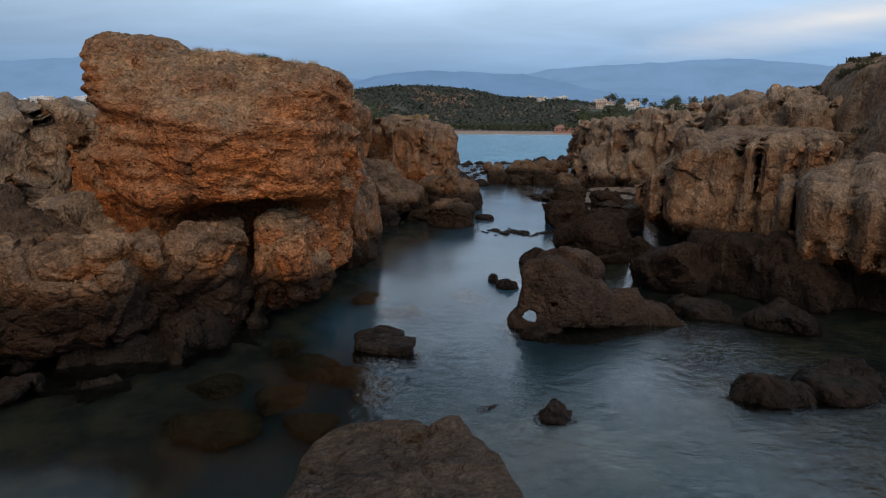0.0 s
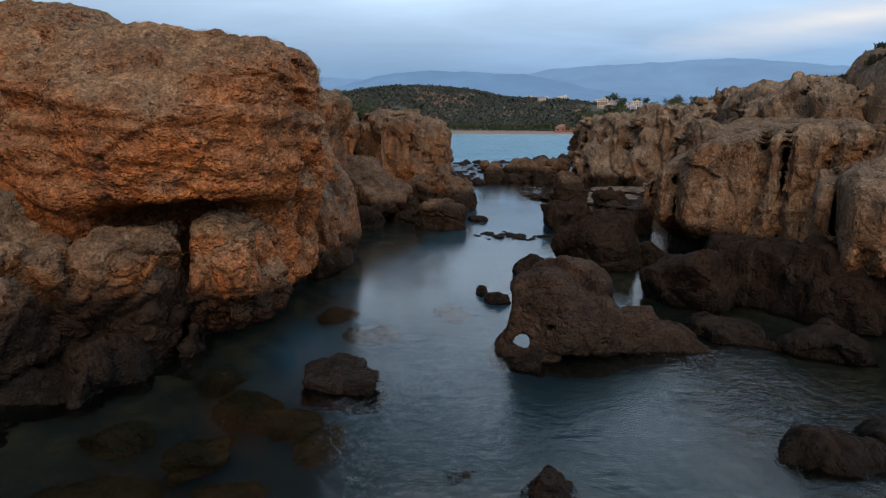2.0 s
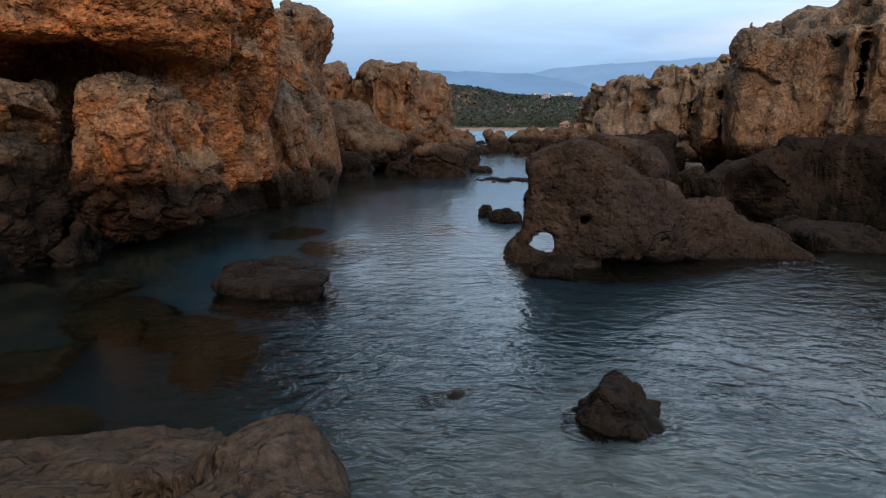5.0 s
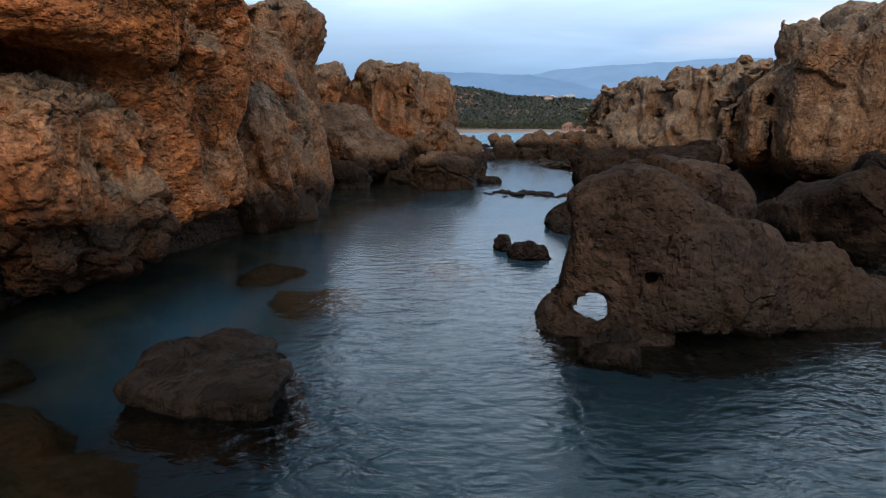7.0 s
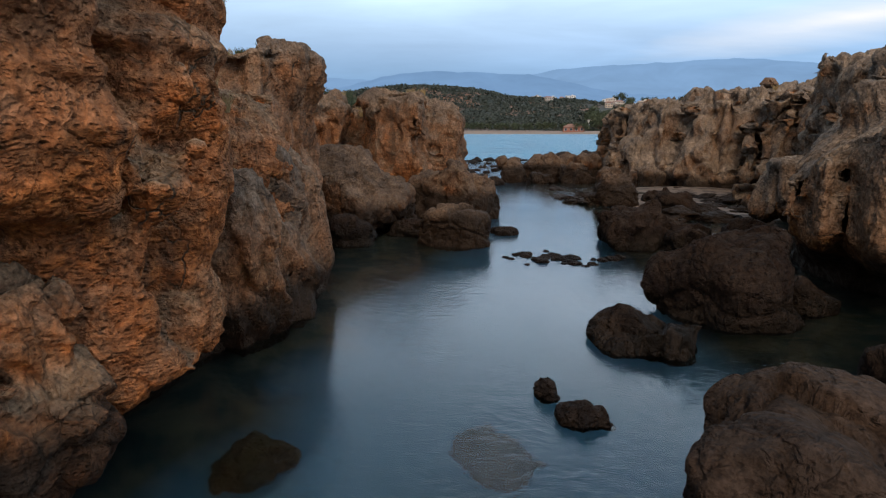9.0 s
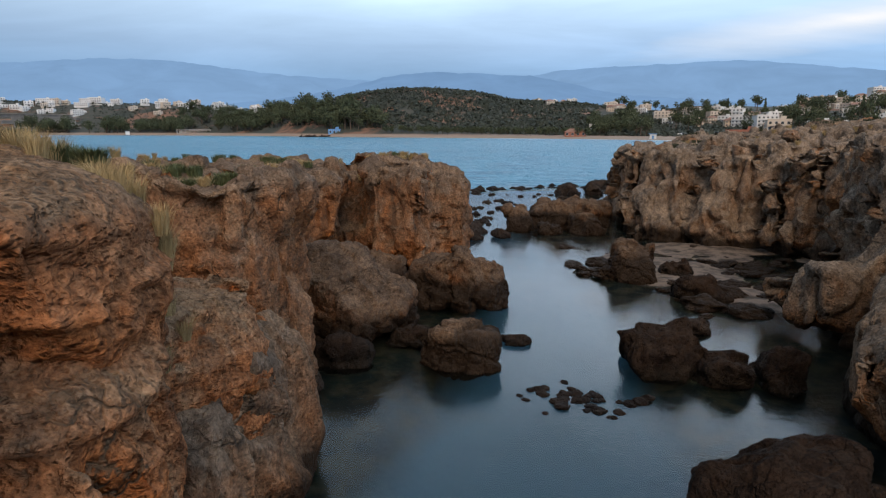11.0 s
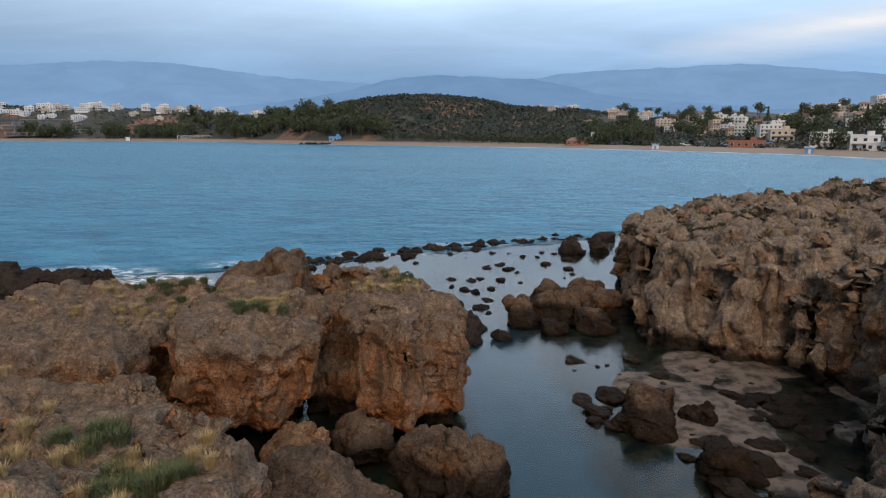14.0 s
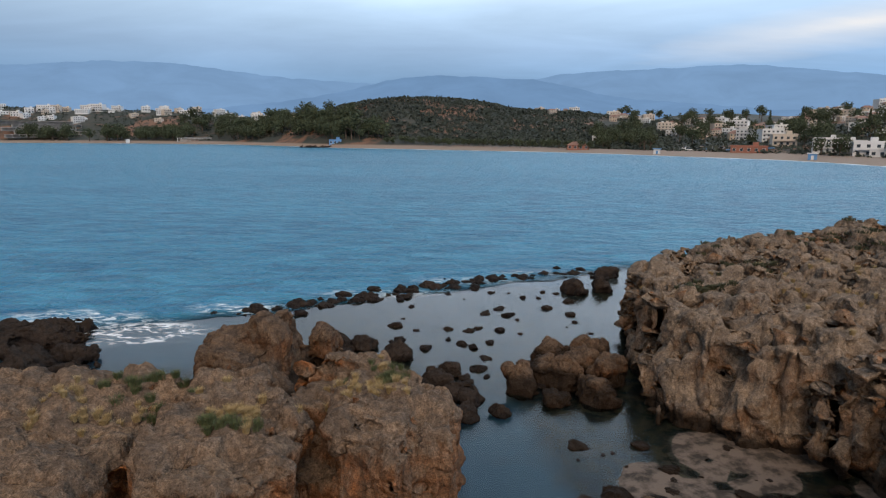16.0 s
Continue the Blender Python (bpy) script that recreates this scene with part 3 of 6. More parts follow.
STYLES = {
    # weight of: lumps, middling, fine grain, bedding, flutes, pits, cracks, crags, broken blocks and their flatness
    "bedded": dict(lumps=0.075, mid=0.022, fine=0.018, bedding=0.11, flutes=0.0, pits=0.06, cracks=0.04, crags=0.0, blocks=0.035, flat=1.6),
    "fluted": dict(lumps=0.07, mid=0.022, fine=0.014, bedding=0.0, flutes=0.05, pits=0.025, cracks=0.04, crags=0.0, blocks=0.035, flat=0.45),
    "pinnacled": dict(lumps=0.09, mid=0.040, fine=0.028, bedding=0.0, flutes=0.32, pits=0.03, cracks=0.12, crags=0.02, blocks=0.085, flat=0.42),
    "knobbly": dict(lumps=0.11, mid=0.035, fine=0.016, bedding=0.02, flutes=0.27, pits=0.04, cracks=0.09, crags=0.02, blocks=0.09, flat=0.6),
    "boulder": dict(lumps=0.07, mid=0.022, fine=0.010, bedding=0.015, flutes=0.0, pits=0.035, cracks=0.04, crags=0.0, blocks=0.09, flat=1.1),
    "ledge": dict(lumps=0.02, mid=0.014, fine=0.010, bedding=0.02, flutes=0.0, pits=0.04, cracks=0.03, crags=0.012, blocks=0.03, flat=2.0),
    "smooth": dict(lumps=0.08, mid=0.03, fine=0.009, bedding=0.0, flutes=0.0, pits=0.03, cracks=0.02, crags=0.012, blocks=0.05, flat=1.0),
}


def weather(V, N, style, seed, size=1.0):
    """Moves the surface along its normals: lumps, crags, broken blocks, beds, runnels, cracks, pits and grain; size sets the scale of the large ones."""
    k = STYLES[style]
    U = V / size
    d = k["lumps"] * fbm(U * 0.75, 3, seed)
    d += k["mid"] * fbm(U * 2.3, 3, seed + 3, 0.55)
    side = 1 - np.abs(N[:, 2])
    if k["crags"]:
        q = U * 1.15 + 0.3 * value_noise(U * 1.9, seed + 24)[:, None]
        d += k["crags"] * (0.45 - np.abs(value_noise(q, seed + 25)) * 1.3 - 0.55 * np.abs(value_noise(q * 2.2, seed + 26)) - 0.32 * np.abs(value_noise(q * 4.6, seed + 27)))
    for f, w in ((0.8, 1.0), (2.1, 0.45), (5.0, 0.16)):
        q = U * np.array((1, 1, k["flat"])) * f + 0.10 * np.stack([value_noise(U * 2.6 * f, seed + 41 + i) for i in range(3)], 1)
        lev, gap, tilt = fractured(q, seed + 44, True)
        d += w * k["blocks"] * (0.50 * lev + 1.9 * tilt - 0.7 * np.clip(1 - gap / 0.08, 0, 1))
    if k["flutes"]:
        q = np.stack((U[:, 0] * 0.95, U[:, 1] * 0.95, U[:, 2] * 0.16), 1) + 0.35 * np.stack([value_noise(U * 0.8, seed + 8 + i) for i in range(3)], 1)
        r = 1 - np.abs(value_noise(q, seed + 11)) * 2.4
        r2 = 1 - np.abs(value_noise(q * 2.3, seed + 12)) * 2.4
        d -= k["flutes"] * (np.clip(r, 0, 1) ** 1.3 + 0.5 * np.clip(r2, 0, 1) ** 1.3) * (0.30 + 0.70 * side)
    if k["cracks"]:
        c = np.abs(value_noise(U * np.array((0.8, 0.8, 0.5)) + 0.25 * value_noise(U * 1.7, seed + 14)[:, None], seed + 13))
        d -= k["cracks"] * np.clip(1 - c / 0.055, 0, 1)
    d = d * size
    if k["bedding"]:
        z = V[:, 2] + 0.13 * V[:, 0] + 0.12 * fbm(V * 0.5, 2, seed + 4)
        beds = value_noise(np.stack((V[:, 0] * 0.35, V[:, 1] * 0.35, z * 4.2), 1), seed + 5)
        thin = value_noise(np.stack((V[:, 0] * 0.8, V[:, 1] * 0.8, z * 11.0), 1), seed + 6)
        gate = np.clip(0.55 + 0.9 * fbm(V * 0.55, 2, seed + 7), 0, 1.2)
        d += k["bedding"] * side * gate * (0.6 * np.tanh(2.5 * beds) + 0.5 * np.tanh(2 * thin))
    if k["pits"]:
        c = cells(V * 3.0 + 0.5 * value_noise(V * 2.0, seed + 15)[:, None], seed + 16)
        gate = np.clip(0.3 + 1.4 * value_noise(V * 0.6, seed + 18), 0, 1)
        d -= k["pits"] * gate * np.clip(1 - c / 0.42, 0, 1) ** 0.7 * 1.6
        c = cells(V * 7.0, seed + 19)
        d -= 0.5 * k["pits"] * gate * np.clip(1 - c / 0.45, 0, 1)
    d += k["fine"] * fbm(V * 8.5, 3, seed + 20, 0.6)
    return V + N * d[:, None]


def rock(name, field, lo, hi, h, levels, style, material, seed, warp=0.25, size=1.0, label="", category="rock", group="", kind="", columns=None):
    """One rock from a distance field field(x, y, z): meshed on a lattice h, split, then weathered."""
    ax = [np.arange(a, b + h, h) for a, b in zip(lo, hi)]
    X, Y, Z = np.meshgrid(*ax, indexing="ij")
    P = np.stack((X.ravel(), Y.ravel(), Z.ravel()), 1)
    W = P
    if warp:
        W = P + warp * np.stack([value_noise(P * 0.55, seed + 31 + i) + 0.5 * value_noise(P * 1.3, seed + 35 + i) for i in range(3)], 1)
    F = field(W[:, 0], W[:, 1], W[:, 2])
    if columns:             # joints that part the mass into uneven columns
        size_, deep, uneven, upright = columns
        near = np.abs(F) < deep + uneven + 2 * h
        q = W[near] * np.array((1, 1, upright)) / size_ + 0.12 * fbm(W[near] * 1.1, 2, seed + 51)[:, None]
        lev, gap, tilt = fractured(q, seed + 52, True)
        F[near] += deep * np.clip(1 - gap / 0.20, 0, 1) ** 1.2 - uneven * (0.7 * lev + 2.4 * tilt)
    F = F.reshape(X.shape)
    V, Q = surface_net(F, (ax[0][0], ax[1][0], ax[2][0]), h)
    V, Q = main_piece(V, Q)
    V = relax(V, Q, 1)
    for i in range(levels):
        V, Q = split(V, Q)
        V = relax(V, Q, 1)
    N = normals(relax(V, Q, 10 if levels > 1 else 6), Q)
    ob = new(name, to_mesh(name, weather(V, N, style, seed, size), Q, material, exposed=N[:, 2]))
    return tagged(ob, label, category, group, kind)


def boulder_mesh(seed, half, levels=1, style="boulder", material=None, square=2.8, h=None):
    """A loose stone about the origin, foot a little below z = 0."""
    hx, hy, hz = half
    h = h or max(half) / 9
    g = 0.35 * max(half)
    ax = [np.arange(-a - g, a + g + h, h) for a in half]
    X, Y, Z = np.meshgrid(*ax, indexing="ij")
    P = np.stack((X.ravel(), Y.ravel(), Z.ravel()), 1)
    s = max(half)
    W = P + 0.22 * s * np.stack([value_noise(P * 1.1 / s, seed + 31 + i) + 0.5 * value_noise(P * 2.6 / s, seed + 35 + i) for i in range(3)], 1)
    F = lump(W[:, 0], W[:, 1], W[:, 2], (0, 0, 0), half, seed * 37 % 180, square)
    rng = random.Random(seed)
    for _ in range(8):      # facets broken off
        n = Vector((rng.uniform(-1, 1), rng.uniform(-1, 1), rng.uniform(-0.2, 1))).normalized()
        F = np.maximum(F, (W @ np.array(n)) - rng.uniform(0.72, 0.92) * Vector((n.x * hx, n.y * hy, n.z * hz)).length)
    V, Q = surface_net(F.reshape(X.shape), (ax[0][0], ax[1][0], ax[2][0]), h)
    V, Q = main_piece(V, Q)
    V = relax(V, Q, 1)
    for _ in range(levels):
        V, Q = split(V, Q)
        V = relax(V, Q, 1)
    k = max(0.35, min(1.0, s))
    N = normals(V, Q)
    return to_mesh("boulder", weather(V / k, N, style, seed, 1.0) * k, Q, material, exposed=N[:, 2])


def boulder(name, at, half, seed, material, yaw=0, levels=1, style="boulder", square=2.8, label="", category="rock", group=""):
    ob = new(name, boulder_mesh(seed, half, levels, style, material, square))
    ob.matrix_world = pose(*at, 0, 0, yaw)
    return tagged(ob, label, category, group)


# ---- ground, water, mountains ----
SHORE = [(-180, 1200), (-100, 900), (-60, 760), (-36.9, 694), (-29.3, 638), (-20.5, 569), (-10.5, 444), (0, 395), (10.5, 366), (20.4, 327), (29.1, 304), (35.2, 270), (60, 245), (100, 260), (180, 1200)]


def shore_distance(x, y):
    """Metres inland of the far beach's water line."""
    az = np.degrees(np.arctan2(x, y - 15))
    return np.hypot(x, y - 15) - np.interp(az, [a for a, _ in SHORE], [r for _, r in SHORE])


def ground_height(x, y):
    x, y = np.asarray(x, float), np.asarray(y, float)
    p = np.stack((x, y, np.zeros_like(x)), 1)
    xc = np.interp(y, (0, 8, 15, 22, 30, 38, 45), (0.2, 0.6, 1.0, 2.3, 2.8, 1.8, 0.5))
    wd = np.interp(y, (0, 8, 15, 22, 30, 38, 45), (5.0, 4.0, 3.4, 2.8, 2.6, 3.0, 14))
    depth = np.interp(y, (0, 12, 22, 30, 38, 44, 58, 66), (1.5, 1.4, 1.1, 1.2, 0.9, 0.35, 0.4, 4.0))
    u = np.abs(x - xc) / wd
    z = -depth * np.clip(1.15 - u * u, 0.20, 1.0) + 0.10 * fbm(p * 0.9, 4, 71) * np.clip(depth, 0.3, 1.2) * 1.6
    z = z - 0.9 * step01(-9, -13, x) * step01(38, 44, y)
    z = z + 0.75 * np.exp(-((x - 1.2) / 1.5) ** 2 - ((y - 6.9) / 1.3) ** 2)
    shelf = np.clip(1.25 - np.hypot((x - 10.2) / 5.0, (y - 30.5) / 6.0), 0, 1)
    z = z * (1 - step01(0.0, 0.5, shelf)) + step01(0.0, 0.5, shelf) * (0.025 + 0.09 * fbm(p * 0.55, 4, 72))
    sea = step01(58, 90, y) * step01(150, 60, np.abs(x)) + step01(25, 70, -x)
    z = z - 5.0 * np.clip(sea, 0, 1)
    inland = step01(24, 36, x) * step01(56, 50, y - 0.05 * (x - 24))
    z = z * (1 - inland) + inland * (5.2 + 0.5 * fbm(p * 0.10, 3, 73) + 0.35 * fbm(p * 0.5, 3, 74))
    s = shore_distance(x, y)
    az = np.degrees(np.arctan2(x, y - 15))
    slope = np.interp(az, (-60, -37, -22, -12, 0, 12, 20, 35, 60), (0.30, 0.33, 0.27, 0.10, 0.04, 0.06, 0.085, 0.11, 0.10))
    reach = np.interp(az, (-37, 0, 12, 20, 35), (105, 110, 160, 240, 270))
    rise = np.clip(s, -40, 30) * 0.06 + slope * np.clip(s - 45, 0, reach) + 0.004 * np.clip(s - 45 - reach, 0, 3000) + step01(40, 200, s) * 2.5 * fbm(p * 0.012, 3, 75)
    hill = 36 * np.exp(-(np.abs((x + 30) / 112) ** 2.6) - np.abs((y - 600) / 105) ** 2.4) * (1 + 0.05 * fbm(p * 0.02, 2, 76))
    hill = hill + 16 * np.exp(-((x - 118) / 60) ** 2 - ((y - 640) / 90) ** 2) + 13 * np.exp(-((x - 330) / 120) ** 2 - ((y - 860) / 90) ** 2)
    land = step01(-35, -2, s)
    z = z * (1 - land) + land * (rise + hill * step01(0, 60, s))
    return z


def graded(a, b, c, d, step, n):
    """Lattice lines: fine between b and c, ever coarser out to a and d."""
    lo = b - (np.geomspace(1, (b - a) + 1, n) - 1)[::-1]
    hi = c + (np.geomspace(1, (d - c) + 1, n) - 1)
    return np.concatenate((lo[:-1], np.arange(b, c, step), hi))


def sheet(name, xs, ys, height, material):
    X, Y = np.meshgrid(xs, ys, indexing="ij")
    V = np.stack((X.ravel(), Y.ravel(), height(X.ravel(), Y.ravel())), 1)
    i = np.arange(X.size).reshape(X.shape)
    Q = np.stack((i[:-1, :-1], i[1:, :-1], i[1:, 1:], i[:-1, 1:]), -1).reshape(-1, 4)
    return new(name, to_mesh(name, V, Q, material))


ground = sheet("ground", graded(-3800, -18, 18, 3800, 0.45, 130), graded(-1500, 2, 62, 4200, 0.45, 150), ground_height, GROUND)
tagged(ground, "sandy and rocky sea bed rising to a far beach and scrub land", "ground", kind="structure")
water = sheet("water", np.array((-3800, -60, 60, 3800.0)), np.array((-1500, -10, 66, 1200.0)), lambda x, y: np.zeros_like(x), WATER)
tagged(water, "rippled blue-grey sea water in inlet and bay", "water", kind="structure")


def mountain(name, radius, skyline, colour, seed, label):
    """A far ridge: heights at bearings, run smoothly from one to the next."""
    az = np.linspace(skyline[0][0], skyline[-1][0], 260)
    hgt = np.interp(az, [a for a, _ in skyline], [h for _, h in skyline])
    k = np.hanning(9) / np.hanning(9).sum()
    hgt = np.convolve(np.pad(hgt, 4, mode="edge"), k, mode="valid")
    hgt = hgt + radius * 0.0011 * fbm(np.stack((az * 1.1, az * 0, az * 0), 1), 4, seed, 0.6)
    rows = []
    for f in (0.0, 0.35, 0.7, 1.0):
        r = radius * (0.80 + 0.20 * f)
        a = np.radians(az)
        relief = radius * 0.004 * fbm(np.stack((az * 0.6, np.full_like(az, f * 3), az * 0), 1), 3, seed + 4) * math.sin(math.pi * f)
        rows.append(np.stack((r * np.sin(a), r * np.cos(a), -20 + (hgt + 20) * f ** 0.8 + relief), 1))
    V = np.concatenate(rows)
    n = len(az)
    i = np.arange(4 * n).reshape(4, n)
    Q = np.stack((i[:-1, :-1], i[:-1, 1:], i[1:, 1:], i[1:, :-1]), -1).reshape(-1, 4)
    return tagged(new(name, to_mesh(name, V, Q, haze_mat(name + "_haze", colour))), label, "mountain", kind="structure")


def ridge(radius, pts, horizon=230.0):
    return [(math.degrees(math.atan((x - 801) / 1059.0)), radius * (horizon - y) / 1059.0 * math.cos(math.atan((x - 801) / 1059.0)) + 11) for x, y in pts]


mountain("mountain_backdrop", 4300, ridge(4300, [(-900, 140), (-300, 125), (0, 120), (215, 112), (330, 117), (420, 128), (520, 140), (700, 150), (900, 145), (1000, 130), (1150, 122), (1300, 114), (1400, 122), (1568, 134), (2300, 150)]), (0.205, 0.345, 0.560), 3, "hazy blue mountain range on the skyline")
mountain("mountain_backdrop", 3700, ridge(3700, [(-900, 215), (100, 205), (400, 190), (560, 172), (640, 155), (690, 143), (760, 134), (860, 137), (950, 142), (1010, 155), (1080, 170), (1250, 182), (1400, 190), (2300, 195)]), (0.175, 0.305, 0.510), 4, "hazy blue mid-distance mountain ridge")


# ---- rocks of the inlet: left bank ----
def big_field(x, y, z):
    foot = 2.12 - 0.13 * (x + 3.6) + 0.10 * np.sin(x * 1.7)
    cap = block(x, y, z, [(-6.5, 11.6), (-6.0, 10.5), (-5.0, 10.0), (-3.6, 9.85), (-2.35, 10.6), (-1.95, 11.4), (-1.9, 12.8), (-2.05, 13.9), (-2.8, 14.7), (-5.5, 15.2), (-7.8, 14.5)], foot, 4.80, 0.0, 0.22, (-0.11, 0.0))
    base = block(x, y, z, [(-8, 13.2), (-6.2, 12.4), (-4.5, 12.0), (-3.2, 12.2), (-2.85, 13.4), (-2.75, 14.6), (-2.3, 16.4), (-8, 17)], -1.2, 3.2, -0.05, 0.3)
    side = block(x, y, z, [(-3.3, 11.6), (-2.5, 11.5), (-2.05, 12.1), (-2.15, 13.2), (-2.5, 13.8), (-3.5, 13.8)], 0.35, 3.0, -0.10, 0.25)
    e = smooth_min(smooth_min(cap, base, 0.2), side, 0.15)
    e = np.maximum(e, -0.66 * (y - 9.95) + 0.75 * (z - 3.50) + 0.05 * (x + 4))
    e = np.maximum(e, 0.80 * (x + 2.15) - 0.25 * (y - 10.9) + 0.55 * (z - 4.15))
    deep = lump(x + 0.10 * np.sin(z * 9.0), y, z, (-2.0, 12.0, 3.15), (0.62, 0.33, 1.0), 0, 2.4)
    e = np.maximum(e, -deep)
    groove = lump(x + 0.06 * np.sin(z * 13.0), y, z, (-1.75, 12.45, 2.2), (0.62, 0.32, 1.4), 0, 2.2)
    cave = lump(x, y, z, (-1.75, 13.5, 2.75), (0.50, 0.32, 0.6), 0, 2.2)
    brow = lump(x, y, z, (-4.25, 9.85, 3.28), (0.22, 0.30, 0.10), 0, 2.2)
    scar = lump(x, y, z, (-3.0, 9.8, 2.75), (0.75, 0.35, 0.22), 0, 2.6, (0.4, 0.0))
    return np.maximum(np.maximum(np.maximum(np.maximum(e, -groove), -cave), -brow), -scar)


def back_field(x, y, z):
    butt = lump(x, y, z, (-3.0, 16.6, 0.75), (1.15, 2.2, 1.75), 8, 3.4)
    tall = block(x, y, z, [(-4.5, 18.15), (-3.8, 18.3), (-3.0, 18.6), (-2.5, 19.4), (-2.5, 20.5), (-3.5, 21.9), (-5.4, 23.2), (-9.2, 23.4), (-9.8, 19.9), (-6.6, 19.4), (-5.2, 19.0)], -1.0, 4.2, 0.0, 0.22, (0.0, 0.0))
    horn = lump(x, y, z, (-2.95, 20.4, 3.8), (0.38, 0.45, 0.72), 0, 2.6)
    low = block(x, y, z, [(-4.45, 15.6), (-4.35, 17.4), (-5.0, 18.6), (-7, 19.3), (-10, 19.8), (-10.5, 15)], -1.0, 3.45, 0.06, 0.25, (0.06, 0.0))
    fill = block(x, y, z, [(-2.9, 15.0), (-2.8, 18.8), (-5, 19.3), (-6, 15)], -1.0, 1.9, 0.05, 0.3)
    split_ = np.abs(x + 5.0 - 0.35 * (y - 18.0) + 0.12 * np.sin(z * 2.2)) - 0.06
    knobs = np.minimum(lump(x, y, z, (-4.3, 18.65, 4.05), (0.50, 0.42, 0.38), 20, 2.6), lump(x, y, z, (-3.2, 19.2, 4.1), (0.42, 0.40, 0.40), 0, 2.6))
    knobs = np.minimum(knobs, lump(x, y, z, (-5.6, 19.7, 4.1), (0.7, 0.5, 0.36), -15, 2.6))
    mass = smooth_min(smooth_min(smooth_min(butt, tall, 0.12), horn, 0.15), knobs, 0.10)
    return np.minimum(np.minimum(mass, np.maximum(low, -split_)), fill)


def far_left_field(x, y, z):
    a = block(x, y, z, [(-3.3, 27.2), (-3.6, 29.6), (-5.4, 32.6), (-7.2, 32.0), (-7.4, 27.6), (-6.4, 26.2), (-4.3, 26.2)], 0.9, 3.9, -0.10, 0.75, (0.0, 0.02))
    b = block(x, y, z, [(-7.6, 25.8), (-7.6, 32.2), (-9.5, 34.2), (-15.5, 34), (-15.5, 26)], -1, 3.5, 0.02, 0.8, (0.03, 0.0))
    core = block(x, y, z, [(-4.2, 28.8), (-4.6, 33), (-9, 36), (-14, 34), (-13, 28)], -1, 2.2, 0.1, 0.4)
    return np.minimum(np.minimum(a, b), core)


def summit_field(x, y, z):
    a = block(x, y, z, [(-5.6, 34.6), (-5.2, 38.0), (-5.4, 42.6), (-8.2, 43.6), (-12.2, 40.6), (-10.6, 36.2), (-7.6, 33.8)], -1, 2.35, 0.45, 0.5, (0.0, 0.10))
    b = lump(x, y, z, (-7.4, 39.6, 2.4), (1.2, 1.5, 1.0), 10, 2.4)
    c = lump(x, y, z, (-5.6, 41.8, 1.0), (1.0, 1.2, 1.3), 0, 2.6)
    return smooth_min(smooth_min(a, b, 0.5), c, 0.3)


def mid_left_field(x, y, z):
    a = block(x, y, z, [(-3.0, 30.2), (-2.5, 28.3), (-0.9, 27.5), (-0.45, 28.6), (-0.6, 32.2), (-2.0, 34.4), (-3.6, 33.6)], 0.5, 3.95, -0.06, 0.75, (0.0, 0.0))
    b = block(x, y, z, [(-0.75, 28.6), (0.6, 28.9), (0.85, 30.4), (0.7, 32.3), (-0.7, 32.8)], 0.4, 3.50, -0.05, 0.65)
    c = block(x, y, z, [(-4.4, 29.6), (0.4, 29.4), (0.5, 32.0), (-1.2, 34.6), (-5, 34.5)], -1, 1.8, 0.02, 0.3)
    fill = block(x, y, z, [(-4.6, 30.6), (-2.4, 30.4), (-2.4, 33), (-4.6, 33.5)], -1, 3.55, 0.02, 0.3)
    return np.minimum(smooth_min(np.minimum(a, b), c, 0.2), fill)


rock("cliff_block", big_field, (-9, 9.6, -0.7), (-0.9, 16.8, 5.9), 0.135, 2, "bedded", ROCK, 11, 0.16, columns=(2.4, 0.12, 0.06, 0.8), label="orange limestone block with horizontal beds and deep undercut", category="rock")
rock("cliff_block", back_field, (-11, 14, -0.6), (-1.2, 23.6, 5.2), 0.13, 1, "knobbly", ROCK_STACK, 12, 0.12, columns=(2.2, 0.16, 0.10, 0.30), label="orange limestone stack with grass on its flat top", category="rock")
rock("cliff_block", far_left_field, (-17, 25, -0.5), (-2.4, 35, 4.6), 0.155, 1, "knobbly", ROCK_STACK, 13, 0.18, columns=(2.4, 0.20, 0.10, 0.30), label="weathered limestone ledge with overhanging orange front", category="rock")
rock("cliff_block", summit_field, (-13.5, 33, -0.5), (-3.6, 44.6, 4.2), 0.16, 1, "knobbly", ROCK_BOULDER, 14, 0.25, columns=(2.0, 0.34, 0.16, 0.5), label="brown hump of weathered limestone beside the reef", category="rock")
rock("cliff_block", mid_left_field, (-6, 27, -0.5), (1.8, 35.8, 4.8), 0.13, 1, "knobbly", ROCK_STACK, 15, 0.16, columns=(2.2, 0.18, 0.10, 0.30), label="split orange limestone block topped with dry grass", category="rock")

BB = dict(category="boulder", group="boulders under the overhang")


def right_boulder_field(x, y, z):
    a = lump(x, y, z, (-2.96, 11.0, 1.06), (0.66, 0.76, 0.82), -8, 4.2, (0.05, 0.0))
    return np.maximum(a, 0.6 * (x + 2.35) - 0.7 * (y - 10.5) + 0.35 * (z - 1.4) - 0.28)


def middle_boulder_field(x, y, z):
    a = lump(x, y, z, (-4.12, 10.25, 0.95), (0.70, 0.78, 0.94), 6, 3.8)
    return np.maximum(a, -0.62 * (x + 4.6) - 0.5 * (y - 9.7) + 0.6 * (z - 1.6) - 0.18)


def brown_boulder_field(x, y, z):
    return lump(x, y, z, (-5.05, 10.1, 0.85), (0.68, 0.7, 0.84), 20, 3.2)


